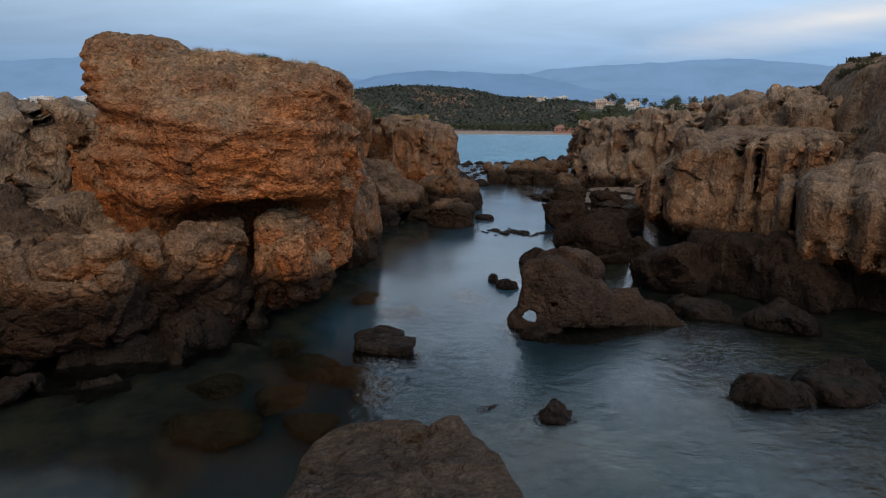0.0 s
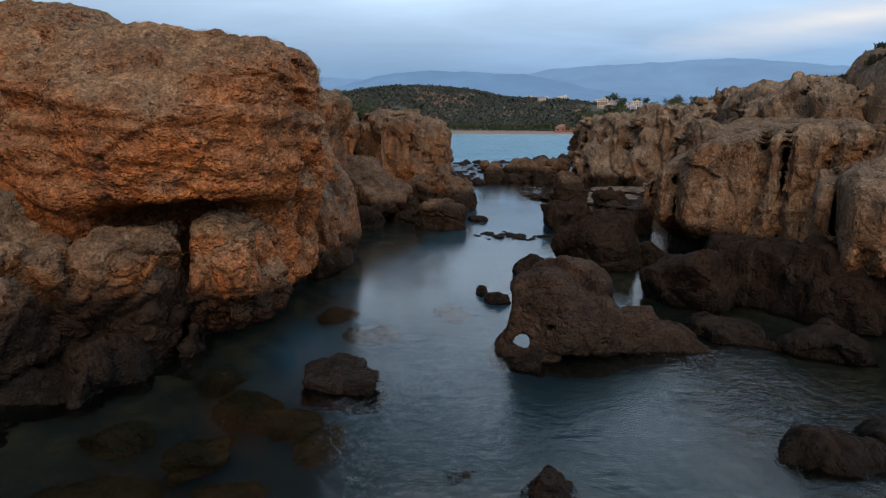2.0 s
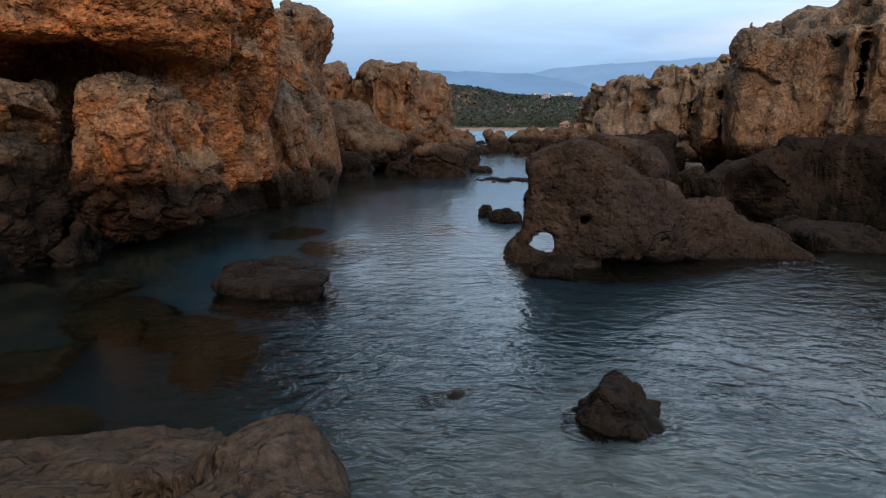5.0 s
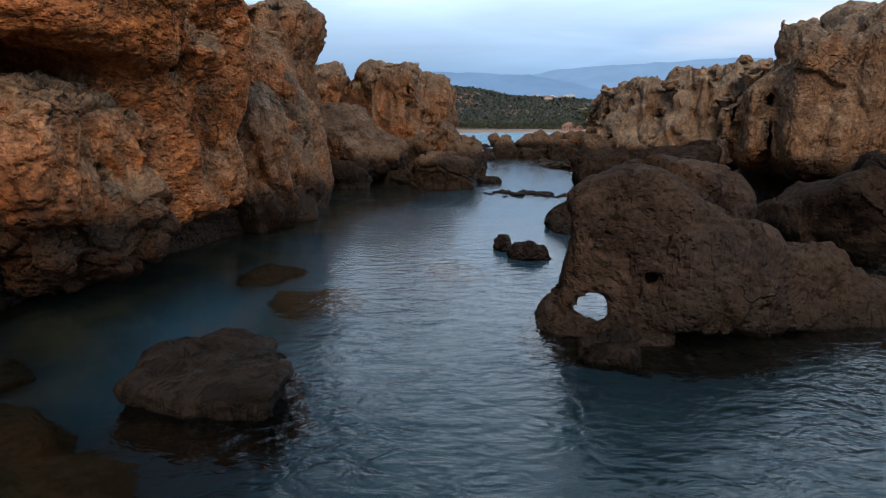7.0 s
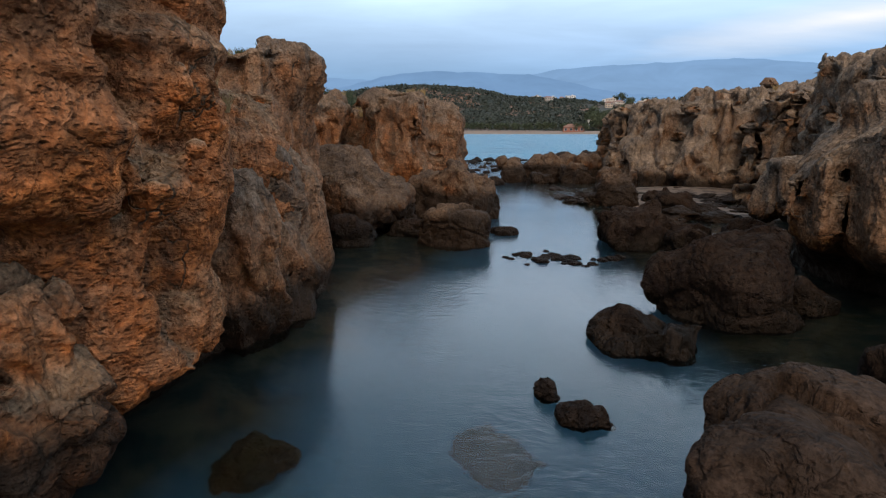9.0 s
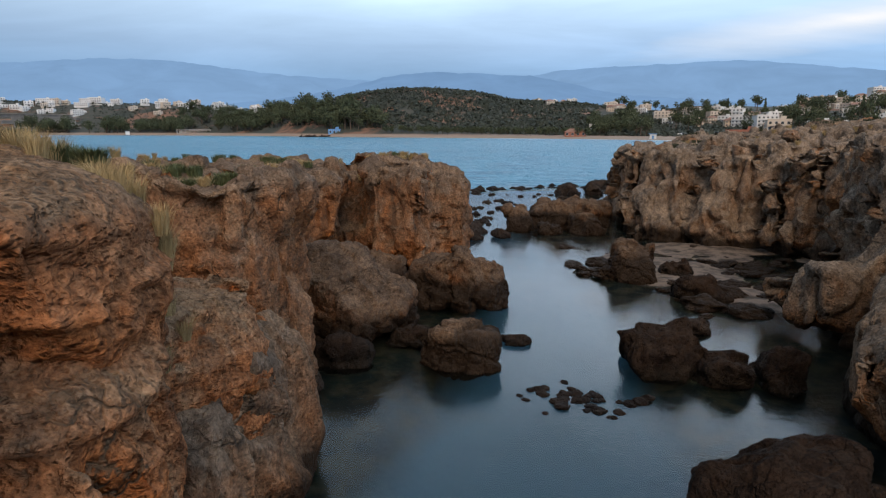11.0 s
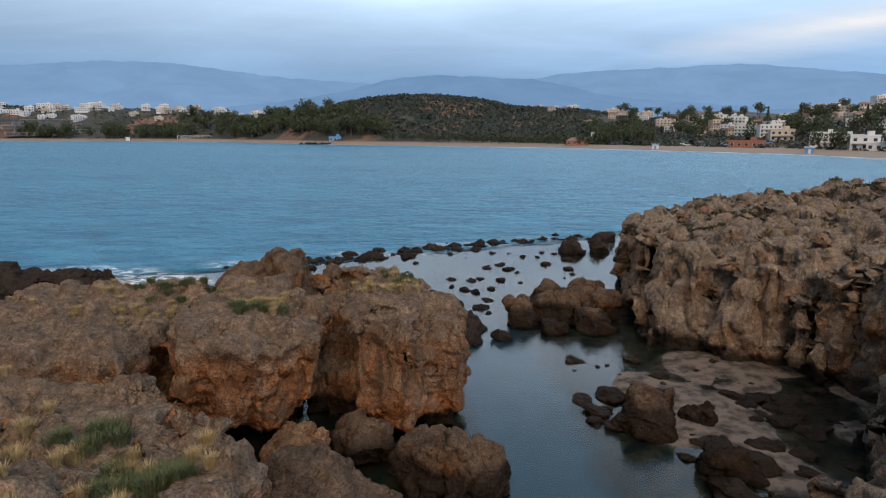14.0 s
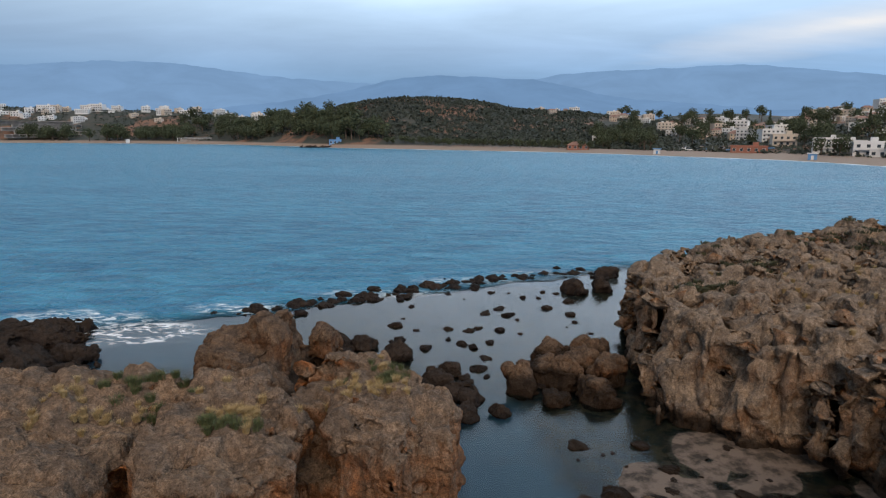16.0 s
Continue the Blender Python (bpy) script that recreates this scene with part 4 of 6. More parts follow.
def tan_boulder_field(x, y, z):
    a = lump(x, y, z, (-5.75, 8.95, 0.98), (1.28, 0.85, 0.74), 6, 5.0)
    return np.maximum(a, 0.5 * (x + 4.9) + 0.45 * (z - 1.5) - 0.5 * (y - 8.4) - 0.30)


BJ = (1.3, 0.10, 0.06, 0.8)
rock("boulder", right_boulder_field, (-4.0, 9.8, -0.2), (-1.7, 12.2, 2.3), 0.08, 2, "boulder", ROCK_LOW, 21, 0.14, columns=BJ, label="squarish orange limestone boulder under the overhang", **BB)
rock("boulder", middle_boulder_field, (-5.2, 9.0, -0.3), (-3.0, 11.5, 2.3), 0.08, 2, "boulder", ROCK_SHORE, 22, 0.14, columns=BJ, label="tall brown boulder with orange crown under the overhang", **BB)
rock("boulder", brown_boulder_field, (-6.1, 9.0, -0.3), (-4.1, 11.2, 2.0), 0.08, 2, "boulder", ROCK_SHORE, 23, 0.14, columns=BJ, label="rounded brown boulder under the overhang", **BB)
rock("boulder", tan_boulder_field, (-7.4, 7.7, -0.1), (-4.1, 10.2, 2.1), 0.08, 2, "boulder", ROCK_SHORE, 24, 0.14, columns=BJ, label="large flat-topped tan boulder above the dark shore", **BB)
boulder("boulder", (-8.4, 11.6, 1.0), (1.3, 1.2, 1.2), 25, ROCK_BOULDER, 0, 1, label="rounded tan boulder on the shore bank", **BB)


def bank_field(x, y, z):
    a = block(x, y, z, [(-2.9, 12.2), (-2.7, 10.2), (-3.6, 8.6), (-4.0, 7.6), (-6, 6.4), (-14, 5), (-14, 13)], -1.2, 0.35, 0.35, 0.3, (-0.03, 0.0))
    return a


def left_back_field(x, y, z):
    a = block(x, y, z, [(-6.9, 14.2), (-7.4, 18.5), (-12, 20), (-14, 15), (-10.4, 13.2), (-8.2, 13.6)], -0.5, 3.9, 0.08, 0.4, (0.05, 0.02))
    b = block(x, y, z, [(-6.2, 12.4), (-6.6, 15), (-13, 15), (-13, 11), (-8, 10.8)], -0.5, 2.1, 0.25, 0.4)
    return smooth_min(a, b, 0.4)


# out of view; added to block the sky from the left water's reflection
def unseen_left_field(x, y, z):
    return block(x, y, z, [(-9.4, 10.4), (-7.9, 8.0), (-7.0, 5.0), (-6.8, 0.4), (-16, 0), (-16, 13), (-11, 12)], -0.8, 5.0, 0.08, 0.5, (-0.05, 0.0))


rock("cliff_block", unseen_left_field, (-16.5, -0.9, -0.4), (-5.4, 13.4, 6.0), 0.24, 0, "knobbly", ROCK_GREY, 33, 0.3, columns=(1.8, 0.35, 0.3, 0.4), label="unseen limestone cliff added left of view to darken water reflections")
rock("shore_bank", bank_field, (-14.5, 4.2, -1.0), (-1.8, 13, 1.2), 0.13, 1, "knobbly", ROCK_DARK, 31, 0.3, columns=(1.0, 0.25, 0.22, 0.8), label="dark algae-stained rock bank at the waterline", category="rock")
rock("cliff_block", left_back_field, (-14.5, 10, -0.3), (-5.8, 20.5, 5.0), 0.18, 1, "knobbly", ROCK_GREY, 32, 0.25, columns=(1.7, 0.3, 0.25, 0.5), label="grey-brown limestone slope behind the big block", category="rock")

ML = dict(category="boulder", group="fallen boulders by the channel")
boulder("boulder", (-2.25, 23.8, 0.95), (1.55, 1.35, 1.05), 41, ROCK_BOULDER, -8, 2, label="big flat-topped brown boulder with pale edge", square=3.0, **ML)
boulder("boulder", (-2.4, 22.0, 0.15), (1.5, 0.65, 0.42), 42, ROCK_DARK, 5, 1, label="long low dark rock at the foot of a boulder", **ML)
boulder("boulder", (0.35, 21.9, 0.3), (0.95, 0.75, 0.65), 43, ROCK_BOULDER, 0, 2, label="brown boulder standing in shallow water", **ML)
boulder("boulder", (-0.4, 26.3, 0.7), (0.85, 0.8, 0.95), 44, ROCK_BOULDER, 0, 1, label="angular brown boulder leaning on the pile", **ML)
boulder("boulder", (0.35, 25.9, 0.65), (0.7, 0.75, 0.95), 45, ROCK_BOULDER, 30, 1, label="angular brown boulder leaning on the pile", **ML)
boulder("boulder", (1.1, 26.2, 0.45), (0.62, 0.7, 0.75), 46, ROCK_BOULDER, 70, 1, label="brown boulder at the channel's edge", **ML)
boulder("boulder", (-2.0, 27.2, 0.75), (1.0, 0.7, 0.65), 47, ROCK_BOULDER, 10, 1, label="brown boulder wedged below the split block", **ML)
boulder("boulder", (-3.6, 26.4, 0.7), (0.8, 0.8, 0.9), 48, ROCK, 0, 1, label="orange boulder below the ledge", **ML)
boulder("boulder", (-0.8, 23.0, 0.05), (0.7, 0.5, 0.3), 49, ROCK_DARK, 0, 1, label="low dark rock between boulders", **ML)

# ---- rocks of the inlet: right bank ----
def holed_field(x, y, z):
    """A slab seen side on: its outline in x and z, its thickness in y, leaning back."""
    edge = [(1.0, -0.6), (1.08, 0.0), (1.24, 0.34), (1.36, 0.72), (1.40, 1.0), (1.66, 1.10), (1.92, 1.15), (2.16, 1.08), (2.34, 0.92), (2.46, 0.80), (2.82, 0.74), (3.0, 0.55), (3.2, 0.60), (3.50, 0.62), (3.66, 0.42), (4.0, 0.32), (4.3, 0.0), (4.4, -0.6)]
    d = polygon_distance(x - 0.05 * (y - 10.2), z, edge) + 0.16
    middle = 10.32 + 0.16 * z + 0.10 * np.sin(x * 2.1)
    v = np.abs(y - middle) - (0.36 - 0.05 * z + 0.06 * np.sin(x * 3.3)) + 0.16
    e = np.minimum(np.maximum(d, v), 0) + np.sqrt(np.maximum(d, 0) ** 2 + np.maximum(v, 0) ** 2) - 0.16
    back = lump(x, y, z, (2.35, 10.95, 0.45), (0.62, 0.42, 0.72), 0, 3.0)
    e = smooth_min(e, back, 0.08)
    e = np.maximum(e, -lump(x, y, z, (2.8, 9.9, -0.04), (0.8, 0.25, 0.10), 0, 2.4))
    v = y - 10.0
    bore = np.hypot(x - 1.50 - 0.22 * v, (z - 0.24 + 0.30 * v) * 0.9) - 0.062 - 0.25 * np.maximum(v - 0.08, 0)
    bore = np.maximum(bore, y - 11.4)
    bore2 = np.maximum(np.hypot(x - 1.94, z - 0.44) - 0.050, y - 10.4)
    return np.maximum(np.maximum(e, -bore), -bore2)


rock("holed_rock", holed_field, (0.7, 9.2, -0.5), (5.3, 11.4, 1.7), 0.055, 1, "smooth", ROCK_HOLED, 51, 0.04, label="dark brown rock pierced by a round hole, standing in water", category="rock")


def ribs(u, z, width, deep):
    """Narrow upright grooves between rounded ribs, at uneven steps along u."""
    u = u / width + 0.35 * np.sin(u * 1.3 + 0.7) + 0.12 * np.sin(z * 0.9 + u * 2.0)
    w = 0.55 + 0.45 * np.sin(u * 2.17 + 1.0)
    return deep * (0.45 + 0.55 * w) * (1 - np.abs(np.sin(math.pi * u))) ** 1.4


def buttress_field(x, y, z):
    foot = np.clip(1.05 - 0.45 * (x - 5.3), 0.2, 1.05)
    a = block(x, y, z, [(5.5, 17.0), (6.2, 15.7), (7.8, 15.1), (9.4, 14.4), (11, 17), (10, 21), (8.4, 20.2), (6.5, 18.6)], foot, 3.30, -0.02, 0.35, (0.06, 0.03)) + ribs(x - 0.6 * y, z, 0.72, 0.55) * step01(18.0, 16.6, y) * (0.35 + 0.65 * step01(3.4, 2.7, z))
    a = np.maximum(a, -0.6 * (x - 5.75) + 0.7 * (z - 1.75) + 0.25 * (y - 17.8))
    low = block(x, y, z, [(6.9, 17.6), (7.6, 16.4), (9.6, 15.6), (11, 18), (9.5, 21), (7.4, 20)], -1, 1.6, 0.0, 0.3)
    horn = lump(x, y, z, (7.2, 18.1, 3.1), (0.45, 0.5, 0.45), 0, 2.4)
    return smooth_min(smooth_min(a, low, 0.3), horn, 0.2)


def near_right_field(x, y, z):
    a = block(x, y, z, [(7.0, 11.3), (7.7, 10.2), (9.2, 8.8), (13, 7.0), (14, 12), (11, 15), (8.6, 14.2), (7.3, 12.9)], 0.7, 2.75, -0.05, 0.4, (0.16, 0.03)) + ribs(x - 0.7 * y, z, 0.85, 0.55) * (0.35 + 0.65 * step01(3.3, 2.6, z))
    low = block(x, y, z, [(7.8, 12), (8.6, 9.8), (14, 8), (14, 15), (9, 14.5)], -1, 1.6, 0.0, 0.3)
    top = block(x, y, z, [(9.6, 13.6), (11.5, 10.5), (20, 8), (21, 24), (11.0, 24), (10.2, 16)], -1, 5.45, 0.35, 0.4, (0.09, 0.04))
    return smooth_min(smooth_min(a, low, 0.3), top, 0.4)


def bay_field(x, y, z):
    a = block(x, y, z, [(8.6, 20.4), (9.4, 23.6), (9.9, 26.0), (11.6, 28.6), (14.2, 31.4), (21, 33), (21, 18), (10, 18)], -1, 4.7, 0.16, 0.35, (0.05, 0.04))
    b = lump(x, y, z, (9.6, 23.6, 1.15), (1.6, 1.3, 0.75), -12, 3.4)
    return smooth_min(a, b, 0.15)


def headland_field(x, y, z):
    a = block(x, y, z, [(13.4, 30.6), (13.2, 32.4), (11.0, 34.6), (9.4, 36.4), (9.0, 40.0), (8.9, 43.8), (9.8, 47.5), (11.4, 50.4), (14, 52.4), (18, 54.2), (24, 55.6), (40, 56.5), (40, 26), (21, 28)], -1, 3.95, 0.10, 0.4, (0.095, 0.0), (10, 44))
    a = np.maximum(a, z - 5.9)
    b = block(x, y, z, [(8.4, 36.6), (8.0, 38.4), (8.6, 41), (10, 41), (10, 36.4)], -1, 2.2, 0.12, 0.35)
    return smooth_min(a, b, 0.3)


CL = dict(category="cliff", group="cliffs of the right bank")
rock("cliff", buttress_field, (4.8, 13.6, -0.4), (12, 22, 4.6), 0.12, 2, "fluted", ROCK_FLUTED, 61, 0.14, label="fluted grey and orange limestone buttress over dark boulders", **CL)
rock("cliff", near_right_field, (5.4, 6.5, -0.4), (19, 24, 6.4), 0.18, 1, "fluted", ROCK_FLUTED, 62, 0.16, columns=(1.8, 0.20, 0.07, 0.15), label="fluted limestone cliff with orange overhang and rough top", **CL)
rock("cliff", bay_field, (7.0, 17.5, -0.4), (19, 33, 6.0), 0.18, 1, "pinnacled", ROCK_GREY, 63, 0.25, size=1.2, columns=(1.5, 0.40, 0.11, 0.22), label="rough limestone cliff above the sandy shelf", **CL)
rock("headland", headland_field, (7.2, 27.0, -0.4), (37, 57.5, 6.8), 0.185, 1, "pinnacled", ROCK_GREY, 64, 0.35, size=1.5, columns=(1.9, 0.70, 0.13, 0.22), label="rugged grey limestone headland with orange patches and scrub", **CL)

DK = dict(category="boulder", group="dark boulders of the right bank")
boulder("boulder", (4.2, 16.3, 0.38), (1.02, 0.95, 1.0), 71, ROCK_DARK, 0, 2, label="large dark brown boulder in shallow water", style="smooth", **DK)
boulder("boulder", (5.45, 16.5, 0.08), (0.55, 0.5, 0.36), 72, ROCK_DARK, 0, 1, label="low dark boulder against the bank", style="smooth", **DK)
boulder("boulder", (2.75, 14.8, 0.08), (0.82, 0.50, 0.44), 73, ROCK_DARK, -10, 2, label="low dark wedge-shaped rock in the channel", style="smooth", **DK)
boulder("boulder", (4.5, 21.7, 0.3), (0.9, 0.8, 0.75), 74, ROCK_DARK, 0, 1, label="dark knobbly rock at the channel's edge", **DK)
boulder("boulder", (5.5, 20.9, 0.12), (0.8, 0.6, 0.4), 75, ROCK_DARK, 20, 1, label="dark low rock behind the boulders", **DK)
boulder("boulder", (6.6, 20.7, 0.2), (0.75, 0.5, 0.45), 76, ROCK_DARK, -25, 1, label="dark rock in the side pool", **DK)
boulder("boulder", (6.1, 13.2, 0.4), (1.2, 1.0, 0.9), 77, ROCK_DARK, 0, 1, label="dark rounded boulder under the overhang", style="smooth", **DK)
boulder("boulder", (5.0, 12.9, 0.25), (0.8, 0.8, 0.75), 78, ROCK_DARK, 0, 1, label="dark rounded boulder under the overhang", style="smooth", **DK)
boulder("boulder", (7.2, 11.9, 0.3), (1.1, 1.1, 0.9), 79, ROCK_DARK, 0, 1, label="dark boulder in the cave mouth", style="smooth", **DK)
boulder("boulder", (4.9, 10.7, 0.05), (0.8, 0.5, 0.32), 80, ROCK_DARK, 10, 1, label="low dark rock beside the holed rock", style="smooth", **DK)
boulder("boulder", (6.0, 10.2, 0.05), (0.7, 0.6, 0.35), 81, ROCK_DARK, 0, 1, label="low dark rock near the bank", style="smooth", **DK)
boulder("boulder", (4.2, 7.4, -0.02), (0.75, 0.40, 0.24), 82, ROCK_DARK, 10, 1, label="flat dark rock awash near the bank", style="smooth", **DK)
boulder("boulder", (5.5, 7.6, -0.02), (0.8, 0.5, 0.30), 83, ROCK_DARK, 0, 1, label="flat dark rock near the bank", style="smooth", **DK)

def table_field(x, y, z):
    a = block(x, y, z, [(-1.36, 4.2), (-1.38, 5.6), (-1.15, 6.12), (-0.58, 6.36), (-0.20, 6.36), (-0.10, 6.02), (0.08, 5.98), (0.40, 5.6), (0.58, 5.0), (0.72, 4.2), (0.3, 3.4), (-0.9, 3.4)], -1, 0.30, 0.03, 0.03, (0.05, -0.17), (0.0, 5.8))
    a = smooth_min(a, lump(x, y, z, (0.08, 5.68, 0.27), (0.22, 0.24, 0.17), 30, 2.4), 0.06)
    return np.maximum(a, -lump(x, y, z, (-0.30, 5.56, 0.36), (0.19, 0.12, 0.24), 22, 2))


def slab_field(x, y, z):
    return block(x, y, z, [(-1.42, 8.85), (-0.95, 8.68), (-0.32, 8.66), (-0.36, 9.2), (-0.62, 9.75), (-1.07, 9.95), (-1.50, 9.45)], -0.6, 0.10, 0.10, 0.04, (0.04, 0.03))


SUNK = [(-1.35, 8.35, -0.42, 0.42, 0.28), (-1.0, 8.0, -0.5, 0.36, 0.22), (-2.0, 8.7, -0.4, 0.5, 0.3), (-2.2, 7.7, -0.45, 0.45, 0.25), (-2.9, 6.9, -0.42, 0.6, 0.28), (-2.6, 9.4, -0.3, 0.4, 0.25), (-1.7, 7.0, -0.6, 0.4, 0.25), (-3.2, 7.9, -0.3, 0.5, 0.22), (-0.9, 11.6, -0.6, 0.5, 0.3), (-1.6, 12.6, -0.5, 0.45, 0.3), (0.6, 12.6, -0.55, 0.55, 0.2)]
AW = dict(category="rock", group="rocks awash in the inlet")
rock("rock", table_field, (-2.2, 2.8, -0.6), (1.2, 6.9, 0.8), 0.06, 1, "ledge", ROCK_TABLE, 91, 0.08, 1.0, label="flat brown rock with a hollow just above the water", **AW)
rock("rock", slab_field, (-2.2, 8.4, -0.5), (0.2, 10.4, 0.6), 0.045, 1, "ledge", ROCK_DARK, 92, 0.05, 1.0, label="dark squarish slab just above the water", **AW)
boulder("rock", (1.36, 6.75, -0.05), (0.34, 0.26, 0.28), 93, ROCK_REEF, 0, 1, style="smooth", square=1.35, label="small pointed dark rock in the water", **AW)
boulder("rock", (0.55, 7.05, -0.07), (0.40, 0.16, 0.10), 94, ROCK_REEF, 8, 1, style="smooth", square=1.8, label="small dark rock barely above the water", **AW)
boulder("rock", (1.18, 13.4, 0.05), (0.15, 0.14, 0.15), 95, ROCK_REEF, 0, 1, label="small round dark rock in the channel", **AW)
boulder("rock", (1.45, 12.8, 0.05), (0.27, 0.2, 0.17), 96, ROCK_REEF, 0, 1, label="small dark rock in the channel", **AW)
boulder("rock", (1.60, 9.62, -0.04), (0.36, 0.24, 0.18), 97, ROCK_DARK, 0, 1, label="low dark rock before the holed rock", **AW)
boulder("rock", (1.6, 23.0, 0.02), (0.4, 0.25, 0.2), 98, ROCK_REEF, 0, 1, label="small dark rock in the channel", **AW)
boulder("rock", (6.2, 23.9, 0.08), (0.52, 0.35, 0.27), 99, ROCK_REEF, 0, 1, label="dark rock in the side pool", **AW)

for i, (x, y, z, a, c) in enumerate(SUNK):
    boulder("rock", (x, y, z), (a, a * 0.7, c), 160 + i, ROCK_SUNK, i * 50, 0, style="smooth", label="brown stone lying under clear water", category="rock", group="stones under water")

SH = dict(category="rock", group="rocks on the sandy shelf")
boulder("rock", (6.2, 29.4, 0.45), (1.0, 0.9, 0.85), 101, ROCK_BOULDER, 0, 2, label="brown weathered rock on the shelf's edge", **SH)
boulder("rock", (7.4, 27.0, 0.15), (0.85, 0.5, 0.42), 102, ROCK_DARK, 0, 1, label="dark brown rock on the shelf's edge", **SH)
boulder("rock", (8.0, 30.0, 0.15), (0.6, 0.5, 0.4), 103, ROCK_DARK, 0, 1, label="dark rock on the shelf", **SH)
for i, (x, y, a, b, c) in enumerate([(3.5, 39.6, 0.85, 0.8, 1.1), (4.7, 40.9, 0.8, 0.8, 1.0), (5.6, 40.2, 0.8, 0.8, 1.1), (4.9, 38.5, 1.0, 0.5, 0.45), (6.6, 38.8, 0.95, 0.7, 0.8), (6.6, 41.5, 0.9, 0.8, 1.2), (7.6, 40.4, 0.8, 0.9, 1.2), (5.4, 43.0, 0.9, 0.8, 1.0), (7.4, 43.2, 0.9, 0.9, 1.3)]):
    boulder("boulder", (x, y, c * 0.35), (a, b, c * 0.9), 111 + i, ROCK_BOULDER, i * 40, 1, label="brown boulder in the pile below the headland", category="boulder", group="boulder pile below the headland")

# scattered stones: a few shapes, turned and scaled
SHAPES = [new("rock", boulder_mesh(140 + i, ((0.5, 0.36, 0.3), (0.45, 0.42, 0.26), (0.6, 0.3, 0.22), (0.4, 0.38, 0.36))[i % 4], 0, "boulder", ROCK_REEF, 2.6)) for i in range(6)]
first = set(SHAPES)
BROWN = {}
for ob in SHAPES:
    BROWN[ob.name] = ob.data.copy()
    BROWN[ob.name].materials[0] = ROCK_BOULDER


def scatter(x, y, z, size, rng, label, group, flat=1.0):
    src = rng.choice(SHAPES)
    if src in first:
        first.discard(src)
        ob = src
        ob.matrix_world = pose(x, y, z, rng.uniform(-12, 12), rng.uniform(-12, 12), rng.uniform(0, 360)) @ Matrix.Diagonal((size, size, size * flat, 1))
    else:
        ob = src.copy()
        scene.collection.objects.link(ob)
        ob.matrix_world = pose(x, y, z, rng.uniform(-12, 12), rng.uniform(-12, 12), rng.uniform(0, 360)) @ Matrix.Diagonal((size, size, size * flat, 1))
    if "brown" in label:
        ob.data = BROWN[src.name]
    tagged(ob, label, "rock", group)


rng = random.Random(5)
REEF = [(-14, 50.5), (-9, 52.5), (-4, 55), (0, 58.5), (6, 61), (12.5, 62.8)]
for i in range(95):
    u = rng.uniform(0, 1) * 5
    k = min(4, int(u))
    f = u - k
    x = REEF[k][0] * (1 - f) + REEF[k + 1][0] * f + rng.gauss(0, 0.5)
    y = REEF[k][1] * (1 - f) + REEF[k + 1][1] * f + rng.gauss(0, 0.75)
    scatter(x, y, 0.0, rng.uniform(0.3, 1.0) ** 1.3 * 1.45, rng, "black wet rock on the outer reef line", "outer reef rocks", 0.75)
for i in range(60):
    x = rng.uniform(-3, 9)
    y = rng.uniform(38, 58)
    if x > 5 and y < 46:
        continue
    scatter(x, y, 0.0, rng.uniform(0.25, 1.0), rng, ("dark rock standing in the tidal pool", "dark brown rock in the tidal pool")[i % 3 == 0], "tidal pool rocks", 0.7)
for x, y, s in [(-5.6, 44.5, 2.4), (-4.2, 44.8, 1.6), (-4.9, 42.6, 1.7), (-2.3, 43.6, 1.9), (-3.8, 42.2, 1.2), (-0.2, 40.4, 1.9), (0.5, 38.9, 1.5), (1.2, 38.5, 1.6), (0.4, 41.5, 1.2), (1.0, 37.0, 1.5), (2.4, 37.2, 0.9), (9.3, 56.6, 2.4), (11.2, 57.0, 2.2), (12.6, 61.5, 2.8)]:
    scatter(x, y, 0.15, s, rng, "dark rounded rock standing in the tidal pool", "tidal pool rocks")
for i in range(40):
    u = rng.uniform(0, 1)
    scatter(1.5 + 2.0 * u + rng.gauss(0, 0.2), 20.2 - 0.6 * u + rng.gauss(0, 0.35), 0.0, rng.uniform(0.12, 0.4), rng, "small dark stone just above the water", "stones across the channel", 0.6)
for i in range(84):
    x, y = rng.uniform(4.6, 13), rng.uniform(25.0, 35)
    if (x < 6.2 and y < 28) or (x > 9 and y < 26):
        continue
    size = 0.18 + 0.9 * rng.random() ** 2.2
    scatter(x, y, 0.03, size, rng, ("flat dark stone on the wet shelf", "flat brown stone on the wet shelf")[i % 4 > 0], "stones on the sandy shelf", rng.uniform(0.25, 0.5))
for x, y, s, f in [(4.9, 30.4, 1.1, 0.3), (5.2, 29.4, 0.9, 0.3), (4.6, 31.2, 0.8, 0.3), (5.6, 31.6, 1.2, 0.5), (7.8, 28.2, 1.3, 0.45), (8.6, 27.2, 1.5, 0.4), (9.2, 28.4, 1.1, 0.4), (7.2, 26.0, 1.6, 0.5), (8.2, 25.4, 1.4, 0.45), (6.9, 31.3, 1.1, 0.4), (10.4, 29.8, 1.0, 0.3), (9.8, 31.6, 1.1, 0.25), (11.2, 31.0, 1.0, 0.25)]:
    scatter(x, y, 0.06, s, rng, "flat brown rock on the wet shelf", "stones on the sandy shelf", f)


def dark_reef_field(x, y, z):
    a = lump(x, y, z, (-22.5, 44.5, 0.1), (5.2, 2.6, 0.9), 12, 2.6)
    b = lump(x, y, z, (-20.0, 42.0, 0.0), (3.2, 2.0, 0.5), -10, 2.6)
    c = lump(x, y, z, (-27, 43.5, 0.3), (4.0, 3.0, 1.2), 10, 2.6)
    return np.minimum(np.minimum(a, b), c)


